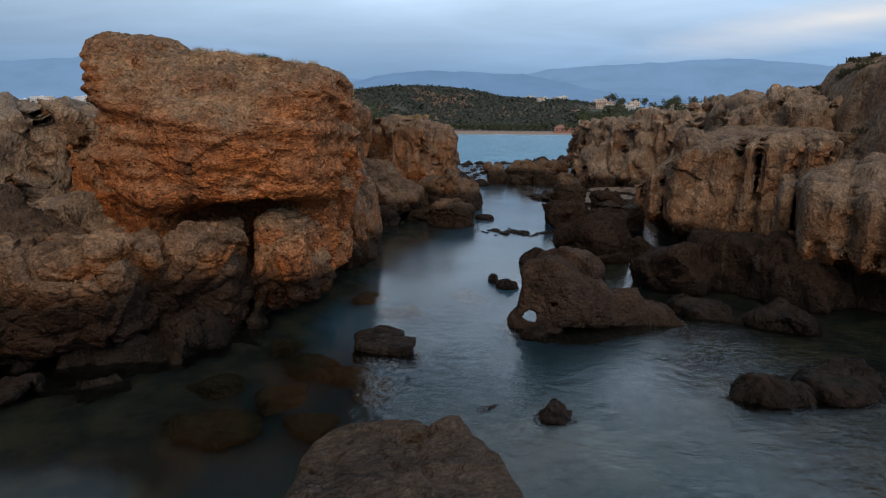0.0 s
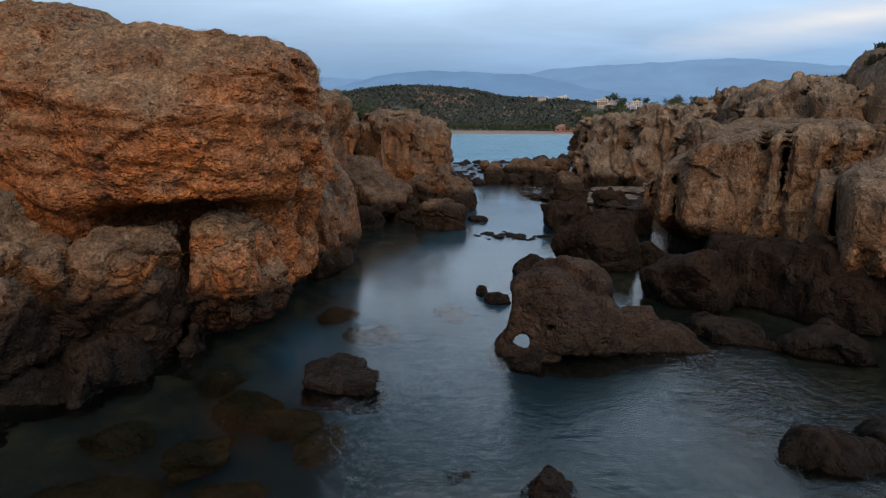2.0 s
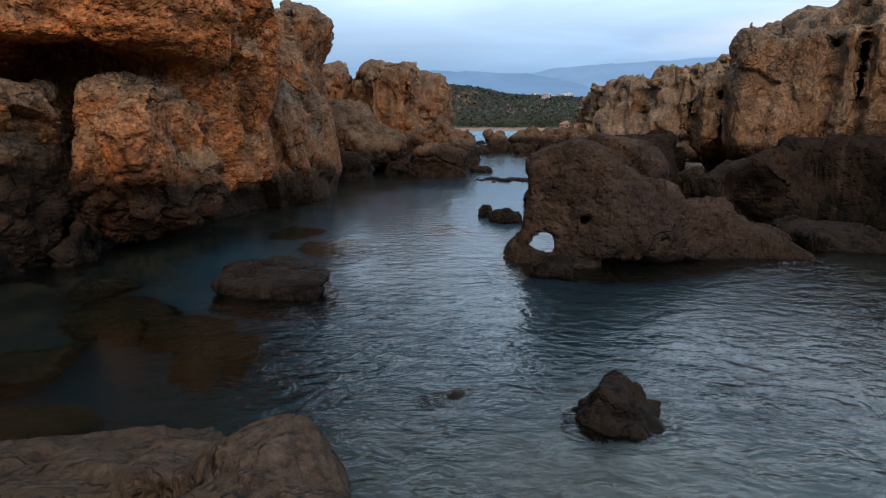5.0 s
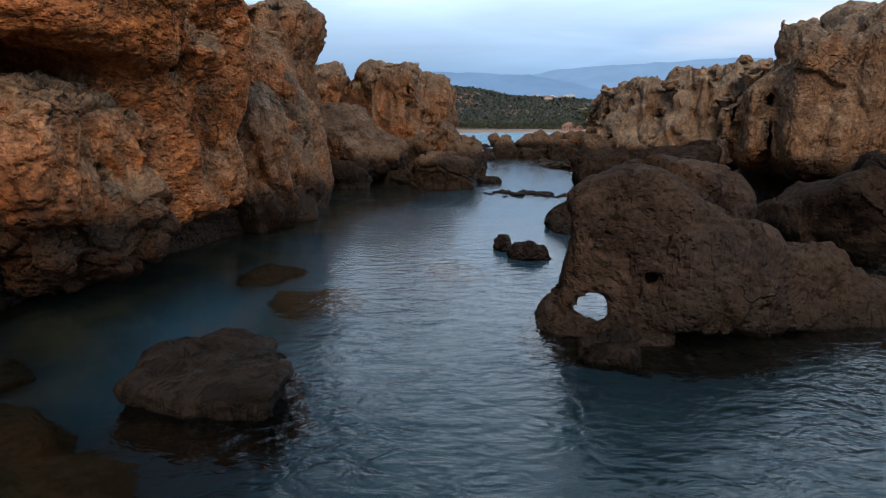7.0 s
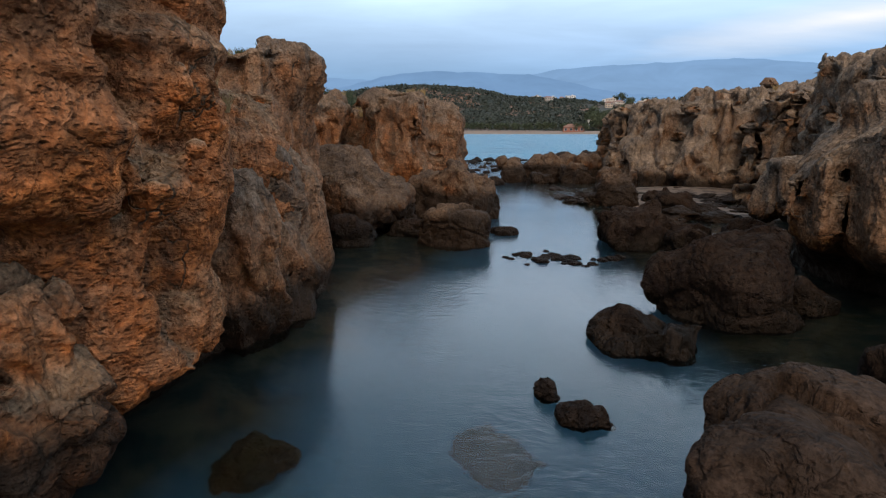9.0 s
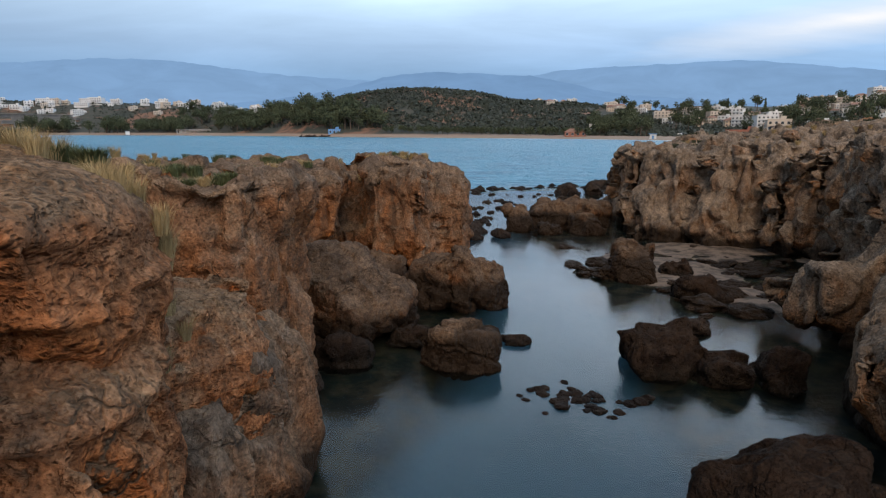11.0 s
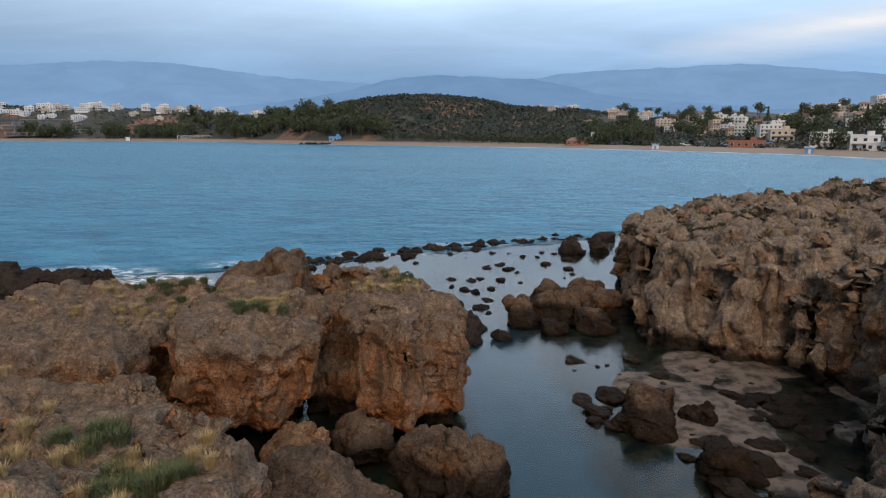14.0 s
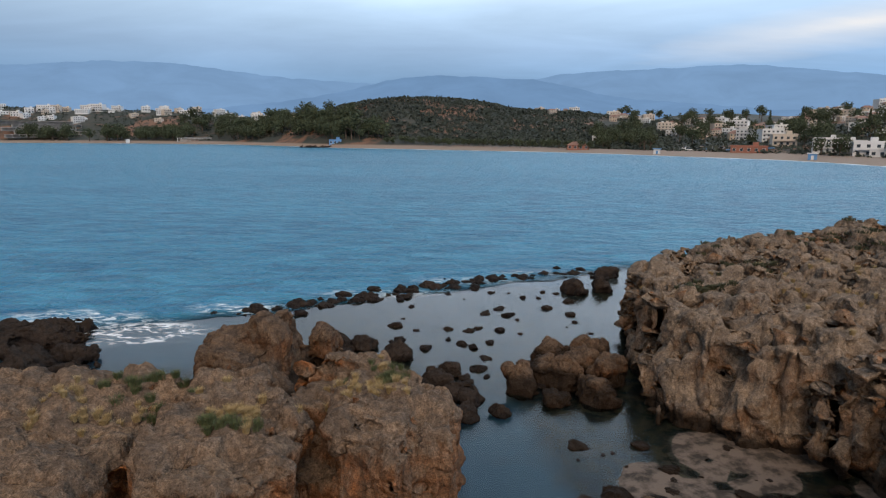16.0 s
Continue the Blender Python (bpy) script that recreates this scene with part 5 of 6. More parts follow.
rock("reef", dark_reef_field, (-32, 38.5, -0.6), (-15.5, 49, 2.0), 0.2, 1, "knobbly", ROCK_REEF, 131, 0.5, columns=(1.6, 0.4, 0.3, 0.5), label="black jagged reef in the surf", category="reef")


# ---- plants on the rocks ----
def blades(name, spots, rng, material, length, label, lean=0.5, width=0.012):
    """Grass tufts: many thin bent blades on the given spots (x, y, z, radius, number)."""
    V, F = [], []
    for x, y, z, rad, n in spots:
        for _ in range(n):
            a, r = rng.uniform(0, 6.283), rad * math.sqrt(rng.random())
            bx, by = x + r * math.cos(a), y + r * math.sin(a)
            h = length * rng.uniform(0.5, 1.2)
            t = a + rng.gauss(0, 0.7)
            dx, dy = math.cos(t), math.sin(t)
            k = lean * rng.uniform(0.1, 1.0) * h
            w = width * rng.uniform(0.7, 1.5)
            i = len(V)
            V += [(bx - dy * w, by + dx * w, z - 0.05), (bx + dy * w, by - dx * w, z - 0.05), (bx + dx * k * 0.4 + dy * w * 0.8, by + dy * k * 0.4 - dx * w * 0.8, z + h * 0.6), (bx + dx * k * 0.4 - dy * w * 0.8, by + dy * k * 0.4 + dx * w * 0.8, z + h * 0.6), (bx + dx * k, by + dy * k, z + h)]
            F += [(i, i + 1, i + 2, i + 3), (i + 3, i + 2, i + 4, i + 4)]
    me = bpy.data.meshes.new(name)
    me.from_pydata(V, [], [f if len(set(f)) == 4 else f[:3] for f in F])
    me.materials.append(material)
    return tagged(new(name, me), label, "grass", kind="stuff")


def top_of(x, y):
    """Height of the rock or ground at (x, y)."""
    hit = scene.ray_cast(DEPS, Vector((x, y, 30)), Vector((0, 0, -1)))
    return hit[1].z if hit[0] else 0.0


bpy.context.view_layer.update()
DEPS = bpy.context.evaluated_depsgraph_get()


def patch(name, centre, spread, tufts, per, material, length, label, seed, rad=0.10, width=0.012, lean=0.5):
    r = random.Random(seed)
    spots = []
    if material is DRY:             # separate straw tussocks
        tufts, rad, length, lean, per = int(tufts * 0.8), 0.09, 0.18, 0.9, 240
    if material is GREEN:
        length, lean, width, per = 0.17, 1.0, 0.0055, per * 2
    for _ in range(tufts):
        x, y = centre[0] + r.gauss(0, spread[0]), centre[1] + r.gauss(0, spread[1])
        if top_of(x, y) < 2.2:
            continue
        spots.append((x, y, top_of(x, y), rad * r.uniform(0.5, 1.4), per))
    return blades(name, spots, r, material, length, label, lean, width)


DG, GH = "pale dry grass tufts growing on bare rock", "low green herbs growing among dry grass"
patch("dry_grass", (-4.6, 20.0), (0.8, 0.45), 26, 130, DRY, 0.15, DG, 1, 0.24, 0.0035, 1.0)
patch("green_herb", (-4.2, 20.0), (0.32, 0.22), 22, 110, GREEN, 0.14, GH, 2, 0.18, 0.008, 0.9)
patch("green_herb", (-5.3, 20.9), (0.25, 0.2), 8, 110, GREEN, 0.14, GH, 3, 0.18, 0.008, 0.9)
patch("dry_grass", (-6.6, 21.0), (0.8, 0.6), 16, 130, DRY, 0.15, DG, 4, 0.24, 0.0035, 1.0)
patch("dry_grass", (-3.1, 14.0), (0.5, 0.5), 30, 150, DRY, 0.2, DG, 5, 0.05, 0.0022, 0.75)
patch("dry_grass", (-4.3, 14.2), (0.8, 0.6), 44, 150, DRY, 0.2, DG, 6, 0.05, 0.0022, 0.75)
patch("green_herb", (-3.4, 14.2), (0.5, 0.35), 14, 160, GREEN, 0.12, GH, 7, 0.09, 0.006, 1.0)
patch("dry_grass", (-2.1, 30.9), (0.7, 0.8), 40, 130, DRY, 0.15, DG, 8, 0.24, 0.0035, 1.0)
patch("green_herb", (-1.4, 32.0), (0.6, 0.7), 26, 40, GREEN, 0.22, GH, 9, 0.14, 0.022, 0.9)
patch("dry_grass", (-5.2, 29.6), (0.6, 0.5), 30, 130, DRY, 0.15, DG, 10, 0.24, 0.0035, 1.0)
patch("green_herb", (-5.4, 28.6), (0.3, 0.2), 8, 110, GREEN, 0.14, GH, 11, 0.18, 0.008, 0.9)
patch("dry_grass", (-9.5, 30.0), (1.3, 0.9), 44, 130, DRY, 0.15, DG, 12, 0.24, 0.0035, 1.0)
patch("green_herb", (-8.8, 31.3), (1.0, 0.5), 20, 110, GREEN, 0.14, GH, 13, 0.18, 0.008, 0.9)
patch("dry_grass", (-8.0, 24.5), (1.5, 0.9), 24, 130, DRY, 0.15, DG, 14, 0.24, 0.0035, 1.0)
SC = "low dark green scrub on the rocky headland"
patch("scrub", (12.6, 42.5), (0.7, 0.6), 34, 60, MACCHIA, 0.13, SC, 15, 0.20, 0.022, 1.1)
patch("scrub", (16.4, 46.5), (0.7, 1.2), 34, 60, MACCHIA, 0.13, SC, 16, 0.22, 0.022, 1.1)
patch("scrub", (21, 51), (5, 2.5), 60, 60, MACCHIA, 0.13, SC, 17, 0.35, 0.03, 1.1)
patch("scrub", (29, 52), (5, 2), 60, 60, MACCHIA, 0.13, SC, 18, 0.45, 0.03, 1.1)
patch("scrub", (13.2, 20.5), (1.2, 1.6), 36, 60, MACCHIA, 0.13, SC, 19, 0.25, 0.022, 1.0)
patch("dry_grass", (17.5, 40.0), (2.5, 4), 50, 130, DRY, 0.15, DG, 20, 0.24, 0.0035, 1.0)


# ---- far shore: woods, town, beach ----
def rs_at(az):
    return float(np.interp(az, [a for a, _ in SHORE], [r for _, r in SHORE]))


def inland(az, s):
    """Place s metres behind the far water line on a bearing, on the ground."""
    r = rs_at(az) + s
    x, y = r * math.sin(radians(az)), 15 + r * math.cos(radians(az))
    return x, y, float(ground_height(np.array([x]), np.array([y]))[0])


def bearing(column):
    return math.degrees(math.atan((column - 801) / 1059.0))


def part(name, bm, material, parent, label=""):
    me = bpy.data.meshes.new(name)
    bm.to_mesh(me)
    bm.free()
    me.materials.append(material)
    ob = new(name, me)
    ob.parent = parent
    return tagged(ob, label)


def share(name, ob, parent, m):
    """Another piece on the mesh of ob."""
    o = new(name, ob.data)
    o.parent, o.matrix_local = parent, m
    return o


def cuboid(bm, x0, y0, z0, x1, y1, z1, bevel=0.0):
    g = bmesh.ops.create_cube(bm, size=1.0, matrix=Matrix.Translation(((x0 + x1) / 2, (y0 + y1) / 2, (z0 + z1) / 2)) @ Matrix.Diagonal((x1 - x0, y1 - y0, z1 - z0, 1)))
    if bevel:
        edges = list({e for v in g["verts"] for e in v.link_edges})
        bmesh.ops.bevel(bm, geom=edges, offset=bevel, segments=1, affect="EDGES")
    return bm


def boxes(*rows, bevel=0.0):
    bm = bmesh.new()
    for r in rows:
        cuboid(bm, *r, bevel=bevel)
    return bm


def house(w, d, storeys, wall, roof_kind, label, balcony=True, name="house"):
    """Front faces -y; origin at the front's foot, in the middle."""
    home = new(name)
    h = 3.0 * storeys
    part("wall", boxes((-w / 2, 0, -2.5, w / 2, d, h), bevel=0.05), wall, home)
    if roof_kind == "flat":
        part("roof", boxes((-w / 2 - 0.15, -0.15, h + 0.004, w / 2 + 0.15, d + 0.15, h + 0.25), (-w / 2 - 0.15, -0.15, h + 0.25, w / 2 + 0.15, 0.1, h + 0.8), (w * 0.1, d * 0.4, h + 0.25, w * 0.1 + 2.6, d * 0.4 + 2.6, h + 2.4), bevel=0.03), wall, home)
    else:
        bm = bmesh.new()
        q = [bm.verts.new(v) for v in ((-w / 2 - 0.5, -0.5, h + 0.004), (w / 2 + 0.5, -0.5, h + 0.004), (w / 2 + 0.5, d + 0.5, h + 0.004), (-w / 2 - 0.5, d + 0.5, h + 0.004), (-w / 4, d / 2, h + 2.0), (w / 4, d / 2, h + 2.0))]
        for f in ((0, 1, 5, 4), (1, 2, 5), (2, 3, 4, 5), (3, 0, 4), (3, 2, 1, 0)):
            bm.faces.new([q[i] for i in f])
        part("roof", bm, TERRACOTTA, home, "red terracotta tile roof")
    n = max(2, int(w / 3.0))
    pane = frame_ = None
    for s in range(storeys):
        for i in range(n):
            m = pose(-w / 2 + (i + 0.5) * w / n, 0, 3.0 * s + 0.9)
            if pane is None:
                frame_ = part("window", boxes((-0.75, -0.05, -0.08, 0.75, 0.06, 0.0), (-0.75, -0.05, 1.4, 0.75, 0.06, 1.48), (-0.75, -0.05, 0, -0.67, 0.06, 1.4), (0.67, -0.05, 0, 0.75, 0.06, 1.4)), WHITE, home)
                frame_.matrix_local = m
                pane = part("pane", boxes((-0.67, -0.02, 0.0, 0.67, 0.04, 1.4)), GLASS, frame_)
            else:
                f = share("window", frame_, home, m)
                share("pane", pane, f, Matrix())
        if balcony and s:
            part("balcony", boxes((-w * 0.42, -1.4, 3.0 * s - 0.1, w * 0.42, -0.004, 3.0 * s + 0.05), (-w * 0.42, -1.4, 3.0 * s + 0.05, w * 0.42, -1.3, 3.0 * s + 0.95)), wall, home)
    return tagged(home, label, "house", "houses of the seaside town")


HOUSES = [
    house(11, 9, 2, WHITE, "flat", "white flat-roofed two-storey house"),
    house(16, 10, 3, WHITE, "flat", "white flat-roofed apartment house with balconies"),
    house(12, 9, 2, CREAM, "flat", "cream flat-roofed two-storey house"),
    house(12, 9, 2, CREAM, "hip", "cream house with red tile roof"),
    house(9, 8, 2, OCHRE, "hip", "ochre house with red tile roof", False),
    house(22, 10, 2, WHITE, "flat", "long white hotel wing with balconies"),
    house(9, 8, 1, WHITE, "flat", "small white flat-roofed house", False),
    house(14, 9, 3, CREAM, "flat", "cream apartment house with balconies"),
]
unused = list(HOUSES)


def put_house(k, az, s, turn=0.0, size=1.0):
    x, y, z = inland(az, s)
    m = pose(x, y, z, 0, 0, -az + turn) @ Matrix.Scale(size, 4)
    if HOUSES[k] in unused:
        unused.remove(HOUSES[k])
        HOUSES[k].matrix_world = m
        return HOUSES[k]
    ob = copy_thing(HOUSES[k], m)
    ob.matrix_world = m
    return ob


town = random.Random(8)
for col, s, n in [(10, 118, 3), (60, 130, 3), (110, 125, 4), (160, 128, 4), (225, 150, 2), (290, 130, 5), (335, 150, 4), (400, 150, 3), (445, 150, 4), (500, 140, 3)]:
    for i in range(n + 2):
        put_house(town.choice([0, 1, 2, 5, 6, 0, 7]), bearing(col + town.uniform(-26, 26)), s + town.uniform(-25, 45), town.uniform(-35, 35), town.uniform(0.6, 0.85))
for col, s, n in [(1095, 250, 5), (1125, 240, 5), (960, 250, 2), (995, 265, 2), (1180, 150, 4), (1220, 170, 5), (1270, 150, 6), (1310, 160, 6), (1350, 120, 5), (1385, 170, 6), (1420, 210, 6), (1455, 250, 7), (1490, 200, 6), (1530, 240, 7), (1565, 180, 6), (1610, 200, 5), (1500, 130, 4), (1560, 110, 3)]:
    for i in range(n + 2):
        put_house(town.choice([0, 2, 3, 4, 0, 6, 7, 1]), bearing(col + town.uniform(-22, 22)), s + town.uniform(-45, 60), town.uniform(-40, 40), town.uniform(0.5, 0.78))
put_house(1, bearing(1450), 52, 6, 0.75)
put_house(5, bearing(1478), 60, -4, 0.8)
put_house(2, bearing(1375), 75, 10)
put_house(6, bearing(1545), 42, 0)
put_house(0, bearing(1520), 45, 8)
put_house(6, bearing(1055), 90, 0)


def hotel():
    """An unfinished terraced hotel stepping up the slope."""
    base = new("hotel")
    for k in range(5):
        y, z, w, o = 9.0 * k, 3.3 * k, 64 - 3 * (k % 2), (0, 6, -3, 4, -5)[k]
        part("terrace", boxes((o - w / 2, y + 2.5, z - 3.2, o + w / 2, y + 12, z), (o - w / 2, y - 1.6, z + 0.004, o + w / 2, y + 12, z + 0.35)), CONCRETE, base, "bare concrete terrace slab")
        first_post = None
        for i in range(12):
            m = pose(o - w / 2 + 1 + i * (w - 2) / 11, y - 1.2, z - 3.0)
            if first_post is None:
                first_post = part("pillar", boxes((-0.3, -0.3, 0, 0.3, 0.3, 2.996)), CONCRETE, base)
                first_post.matrix_local = m
            else:
                share("pillar", first_post, base, m)
    return tagged(base, "grey unfinished concrete hotel in terraces on slope", "hotel")


ht = hotel()
hx, hy, hz = inland(bearing(85), 42)
ht.matrix_world = pose(hx, hy, hz + 5.5, 0, 0, -bearing(85))


def pavilion(length, posts, material, label):
    base = new("pavilion")
    part("roof", boxes((-length / 2, -3, 3.0, length / 2, 3, 3.35), bevel=0.05), material, base)
    part("floor", boxes((-length / 2, -3.2, -1.5, length / 2, 3.2, 0.15)), CONCRETE, base)
    src = None
    for i in range(posts):
        for side in (-2.8, 2.8):
            m = pose(-length / 2 + 0.3 + i * (length - 0.6) / (posts - 1), side, 0.15)
            if src is None:
                src = part("pillar", boxes((-0.18, -0.18, 0, 0.18, 0.18, 2.846)), material, base)
                src.matrix_local = m
            else:
                share("pillar", src, base, m)
    part("counter", boxes((-length / 2 + 2, 0.5, 0.154, length / 2 - 4, 2.2, 2.5)), CREAM, base)
    return tagged(base, label, "pavilion")


def stand(ob, col, s, lift=0.0, turn=0.0):
    x, y, z = inland(bearing(col), s)
    ob.matrix_world = pose(x, y, z + lift, 0, 0, -bearing(col) + turn)


stand(pavilion(30, 9, WHITE, "white beach pavilion with open pillared front"), 350, 36)
stand(house(17, 8, 1, RED, "flat", "low red beach taverna with flat roof", False, "taverna"), 1315, 34)
stand(house(9, 6, 1, BLUE, "flat", "low blue beach cafe with flat roof", False, "cafe"), 597, 16)
stand(house(13, 6, 1, RED, "hip", "low red hut by the beach", False, "beach_hut"), 1020, 20)


def kiosk(body, roof):
    base = new("kiosk")
    part("wall", boxes((-1.7, -1.5, -0.4, 1.7, 1.5, 2.5), bevel=0.05), body, base)
    part("roof", boxes((-2.2, -2.0, 2.504, 2.2, 2.0, 2.85), bevel=0.05), roof, base)
    part("door", boxes((-0.5, -1.56, -0.3, 0.5, -1.504, 1.8)), roof, base)
    return base


stand(tagged(kiosk(BLUE, WHITE), "blue and white beach kiosk on the sand", "kiosk"), 1426, 9)
stand(tagged(kiosk(WHITE, BLUE), "white beach kiosk with blue roof", "kiosk"), 1157, 10)
stand(tagged(kiosk(WHITE, WHITE), "white beach kiosk on the sand", "kiosk"), 232, 12)


def car(material, label):
    base = new("car")
    body = boxes((-2.1, -0.85, 0.35, 2.1, 0.85, 0.95), bevel=0.12)
    part("body", body, material, base)
    bm = boxes((-1.1, -0.78, 0.954, 1.3, 0.78, 1.5), bevel=0.18)
    part("cabin", bm, GLASS, base)
    src = None
    for x in (-1.3, 1.3):
        for y in (-0.8, 0.8):
            m = pose(x, y, 0.32, 90)
            if src is None:
                bm = bmesh.new()
                bmesh.ops.create_cone(bm, cap_ends=True, segments=16, radius1=0.32, radius2=0.32, depth=0.22)
                src = part("wheel", bm, BARK, base, "black rubber wheel")
                src.matrix_local = m
            else:
                share("wheel", src, base, m)
    return tagged(base, label, "car", "cars parked behind the beach")


CARS = [car(WHITE, "white car parked behind the beach"), car(CONCRETE, "grey car parked behind the beach"), car(BLUE, "blue car parked behind the beach")]
for i, (col, s, turn) in enumerate([(1212, 42, 10), (1228, 44, -5), (1244, 50, 20), (1252, 40, 0), (1268, 56, 60), (1283, 48, 15), (1204, 52, 70), (1236, 62, 30), (1352, 60, 0)]):
    x, y, z = inland(bearing(col), s)
    m = pose(x, y, z + 0.05, 0, 0, -bearing(col) + turn)
    if i < 3:
        CARS[i].matrix_world = m
    else:
        copy_thing(CARS[i % 3], m)


def tree(seed, height, spread, form, label):
    """Tapered trunk with limbs; a crown of many small leaf clumps."""
    r = random.Random(seed)
    base = new("tree")
    bm = bmesh.new()
    bmesh.ops.create_cone(bm, cap_ends=True, segments=7, radius1=0.035 * height, radius2=0.014 * height, depth=height * 0.62, matrix=Matrix.Translation((0, 0, height * 0.29)))
    for i in range(6):
        a, z = r.uniform(0, 6.28), height * r.uniform(0.25, 0.5)
        tip = Vector((math.cos(a) * spread * 0.6, math.sin(a) * spread * 0.6, z + height * r.uniform(0.15, 0.3)))
        foot = Vector((0, 0, z))
        q = (tip - foot).to_track_quat("Z", "Y").to_matrix().to_4x4()
        bmesh.ops.create_cone(bm, cap_ends=False, segments=5, radius1=0.014 * height, radius2=0.004 * height, depth=(tip - foot).length, matrix=Matrix.Translation((tip + foot) / 2) @ q)
    part("trunk", bm, BARK, base)
    V, F = [], []
    lobes = [(r.uniform(-0.6, 0.6) * spread, r.uniform(-0.6, 0.6) * spread, height * r.uniform(0.45, 0.85), r.uniform(0.35, 0.6) * spread) for _ in range(9)]
    for i in range(430):
        if form == "column":
            z = height * r.uniform(0.12, 1.0)
            k = spread * (1.05 - z / height) * 0.9 + 0.1
            a = r.uniform(0, 6.28)
            p = Vector((math.cos(a) * k * r.uniform(0.4, 1), math.sin(a) * k * r.uniform(0.4, 1), z))
        else:
            lx, ly, lz, lr = r.choice(lobes)
            d = Vector((r.gauss(0, 1), r.gauss(0, 1), r.gauss(0, 0.8))).normalized() * lr * r.uniform(0.6, 1.05)
            p = Vector((lx, ly, lz)) + d
        sz = r.uniform(0.22, 0.46) * (0.6 + 0.06 * height)
        u = Vector((r.gauss(0, 1), r.gauss(0, 1), r.gauss(0, 1))).normalized()
        v = u.orthogonal().normalized()
        w = u.cross(v)
        j = len(V)
        V += [p + v * sz, p + w * sz * 0.8 + u * sz * 0.25, p - v * sz * 0.9, p - w * sz + u * sz * 0.2]
        F.append((j, j + 1, j + 2, j + 3))
    me = bpy.data.meshes.new("crown")
    me.from_pydata([tuple(v) for v in V], [], F)
    me.materials.append(LEAF)
    c = new("crown", me)
    c.parent = base
    return tagged(base, label, "tree", "trees behind the beach")


TREES = [tree(1, 8, 3.6, "round", "dark green rounded tree behind the beach"), tree(2, 7, 3.9, "round", "dark green spreading tree behind the beach"), tree(3, 10, 4.0, "round", "tall dark green tree among houses"), tree(4, 5.5, 2.8, "round", "low dark tamarisk tree by the sand"), tree(5, 13, 1.9, "column", "dark slender cypress tree among houses"), tree(6, 9, 4.6, "round", "broad dark pine tree by the beach")]
fresh_trees = list(TREES)


def plant(k, az, s, rr, size=1.0):
    x, y, z = inland(az, s)
    m = pose(x, y, z - 0.2, 0, 0, rr.uniform(0, 360)) @ Matrix.Scale(size, 4)
    if TREES[k] in fresh_trees:
        fresh_trees.remove(TREES[k])
        TREES[k].matrix_world = m
    else:
        copy_thing(TREES[k], m).matrix_world = m


wood = random.Random(4)
for i in range(34):
    plant(3, bearing(690 + 350 * i / 33 + wood.uniform(-4, 4)), 24 + wood.uniform(-3, 5), wood)
for lo, hi, s0, s1, n in [(40, 130, 30, 45, 18), (165, 235, 26, 45, 16), (240, 330, 28, 60, 24), (330, 520, 45, 110, 50), (400, 640, 28, 75, 64), (520, 640, 20, 50, 16), (640, 700, 30, 60, 8), (1040, 1180, 40, 130, 22), (1060, 1160, 30, 60, 8), (1180, 1400, 60, 200, 26), (1380, 1600, 40, 260, 38), (1080, 1340, 150, 330, 24)]:
    for i in range(n):
        plant(wood.choice([0, 1, 2, 5, 0, 1]), bearing(wood.uniform(lo, hi)), wood.uniform(s0, s1), wood, wood.uniform(1.15, 1.8) if hi <= 700 else wood.uniform(0.9, 1.35))
for col, s in [(1515, 150), (1430, 130), (1345, 190), (1280, 200), (1560, 160), (1400, 210), (412, 120)]:
    plant(4, bearing(col), s, wood)
for col in (1440, 1462, 1472):
    plant(5, bearing(col), 38, wood)


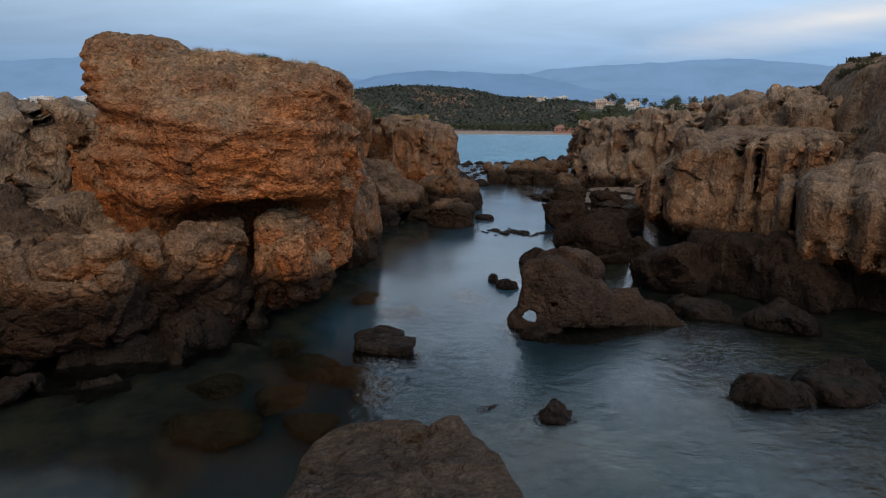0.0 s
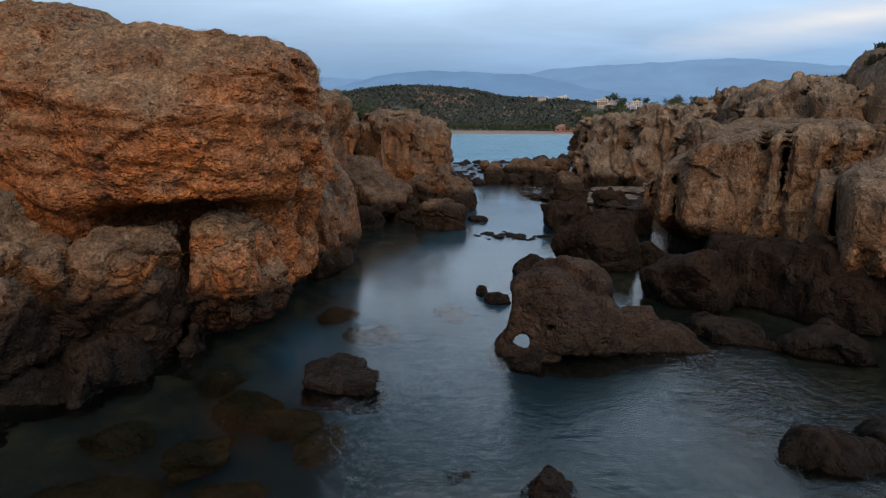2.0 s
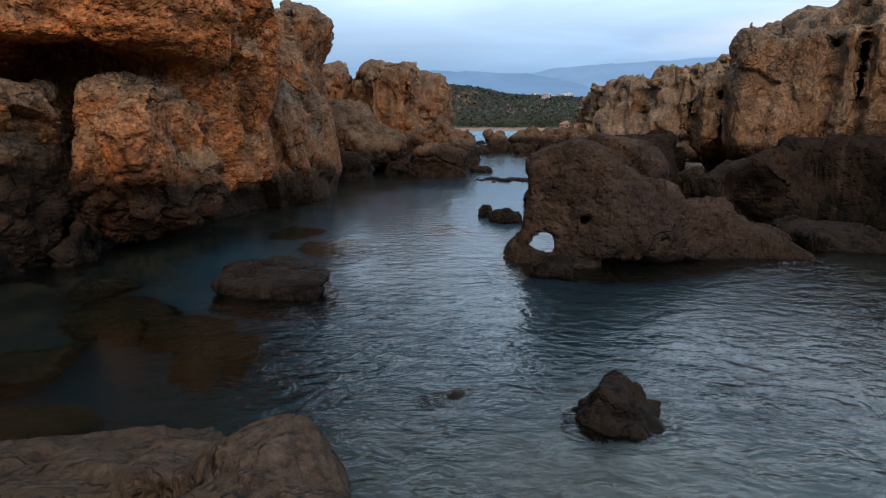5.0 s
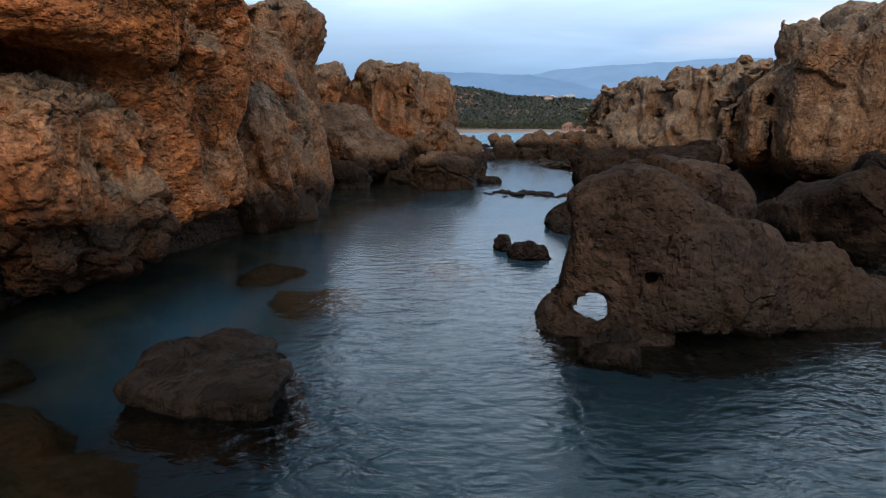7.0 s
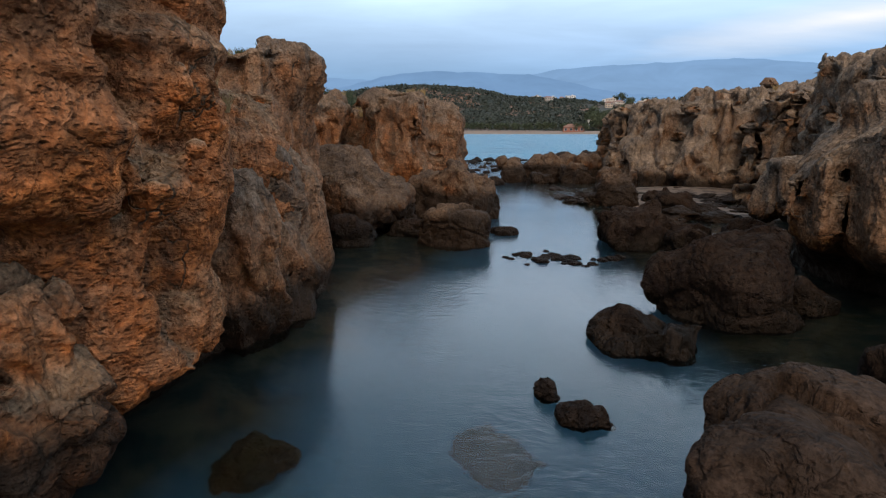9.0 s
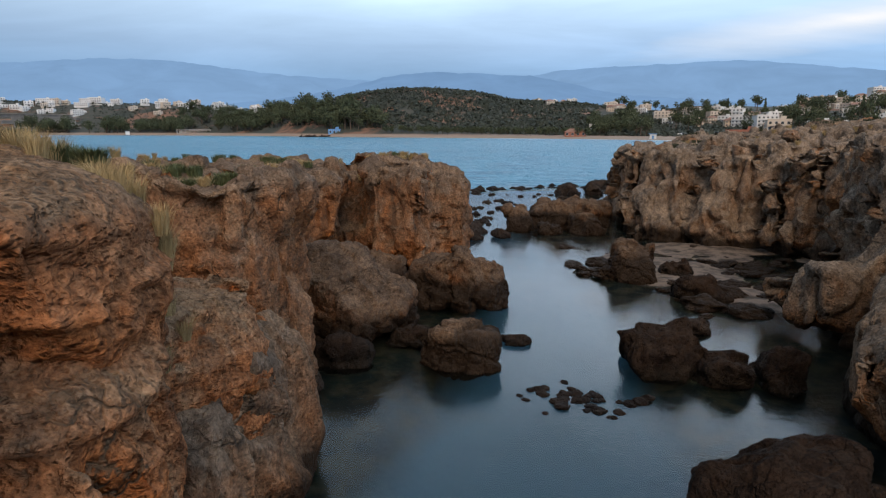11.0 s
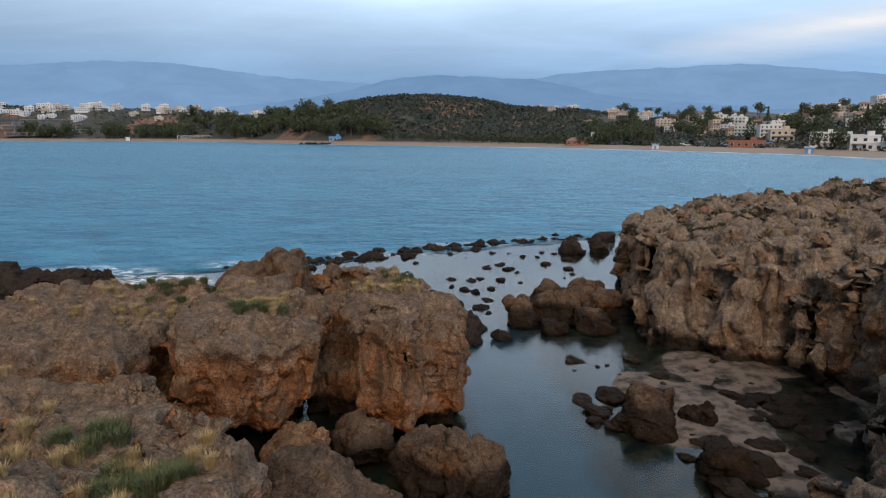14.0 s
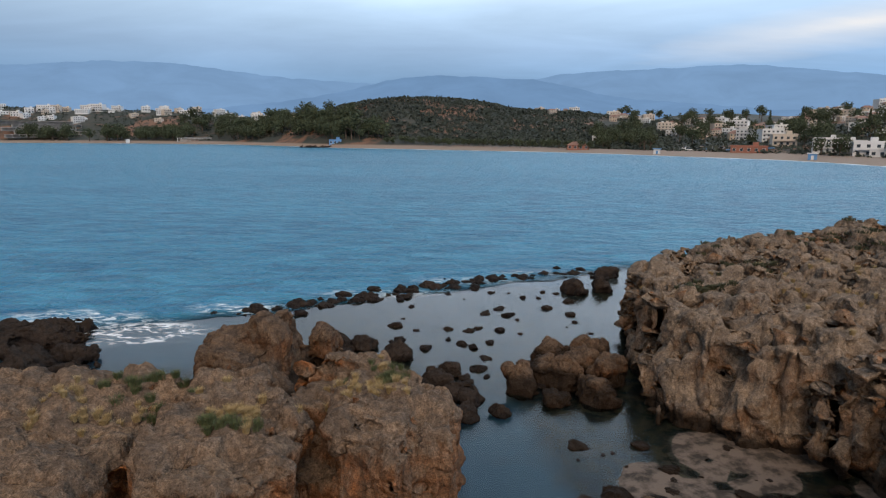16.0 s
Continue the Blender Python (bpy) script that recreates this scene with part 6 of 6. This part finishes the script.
def scrub_cover():
    """The scrub of the hill and the slopes: uncountable bushes of leaf clumps."""
    r = np.random.RandomState(3)
    n = 40000
    col = np.where(r.uniform(0, 1, n) < 0.55, r.uniform(520, 1180, n), r.uniform(-60, 1640, n))
    s = r.uniform(34, 330, n)
    az = np.degrees(np.arctan((col - 801) / 1059.0))
    rad = np.interp(az, [a for a, _ in SHORE], [q for _, q in SHORE]) + s
    x, y = rad * np.sin(np.radians(az)), 15 + rad * np.cos(np.radians(az))
    bare = fbm(np.stack((x, y, y * 0), 1) * 0.028, 3, 77)
    keep = (bare < 0.95) & ((col > 175) | (col < 130)) & (col > 22) & ((s < 190) | (np.abs(col - 860) < 330))
    x, y = x[keep], y[keep]
    n = len(x)
    z = ground_height(x, y)
    size = r.uniform(0.35, 0.95, n) * np.where(r.uniform(0, 1, n) < 0.15, 1.8, 1.0)
    V, Q = [], []
    for k in range(4):
        c = np.stack((x + r.normal(0, 0.6, n) * size, y + r.normal(0, 0.6, n) * size, z + size * r.uniform(0.2, 1.3, n)), 1)
        w = r.normal(size=(n, 3)) * 0.45 + np.array((0, -0.35, 0.75))
        u = np.cross(w, r.normal(size=(n, 3)))
        u /= np.linalg.norm(u, axis=1)[:, None]
        v = np.cross(w, u)
        v /= np.linalg.norm(v, axis=1)[:, None]
        sz = (size * r.uniform(0.6, 1.0, n))[:, None]
        i = sum(len(a) for a in V)
        V.append(np.concatenate((c + u * sz, c + v * sz, c - u * sz, c - v * sz)))
        Q.append(i + np.stack((np.arange(n), n + np.arange(n), 2 * n + np.arange(n), 3 * n + np.arange(n)), 1))
    ob = new("hill_scrub", to_mesh("hill_scrub", np.concatenate(V), np.concatenate(Q), SCRUB, False))
    return tagged(ob, "dark green scrub covering the hill behind the beach", "scrub", kind="stuff")


scrub_cover()


def surf():
    """The white line of breaking water on the far beach."""
    m, t, s, g = start_mat("surf_foam")
    s.inputs["Base Color"].default_value = (0.75, 0.80, 0.84, 1)
    n = noise_node(t, stretch(t, g.outputs["Position"], (1, 1, 1)), 0.09, 4, 0.6)
    t.links.new(ramp(t, n, [(0.38, 0.0), (0.5, 0.9)]), s.inputs["Alpha"])
    az = np.linspace(-42, 40, 400)
    r0 = np.interp(az, [a for a, _ in SHORE], [q for _, q in SHORE])
    wob = fbm(np.stack((az * 1.3, az * 0, az * 0), 1), 3, 81)
    rows = []
    for k in (-4.5, 1.0):
        r = r0 + k + wob * 1.2
        rows.append(np.stack((r * np.sin(np.radians(az)), 15 + r * np.cos(np.radians(az)), np.full_like(az, 0.06)), 1))
    i = np.arange(400)
    Q = np.stack((i[:-1], i[1:], 400 + i[1:], 400 + i[:-1]), 1)
    tagged(new("surf", to_mesh("surf", np.concatenate(rows), Q, m)), "thin white surf line along the far beach", "surf", kind="structure")


surf()


def point_field(x, y, z):
    return lump(x, y, z, (0, 0, 0), (20, 3, 0.8), 0, 2.4)


pt = rock("rock_point", point_field, (-30, -8, -1.5), (30, 8, 3), 0.8, 0, "knobbly", ROCK_REEF, 133, 1.2, 2.0, label="low dark rock point below the blue cafe", category="rock")
px_, py_, pz_ = inland(bearing(580), -2)
pt.matrix_world = pose(px_, py_, 0.2, 0, 0, -bearing(580))
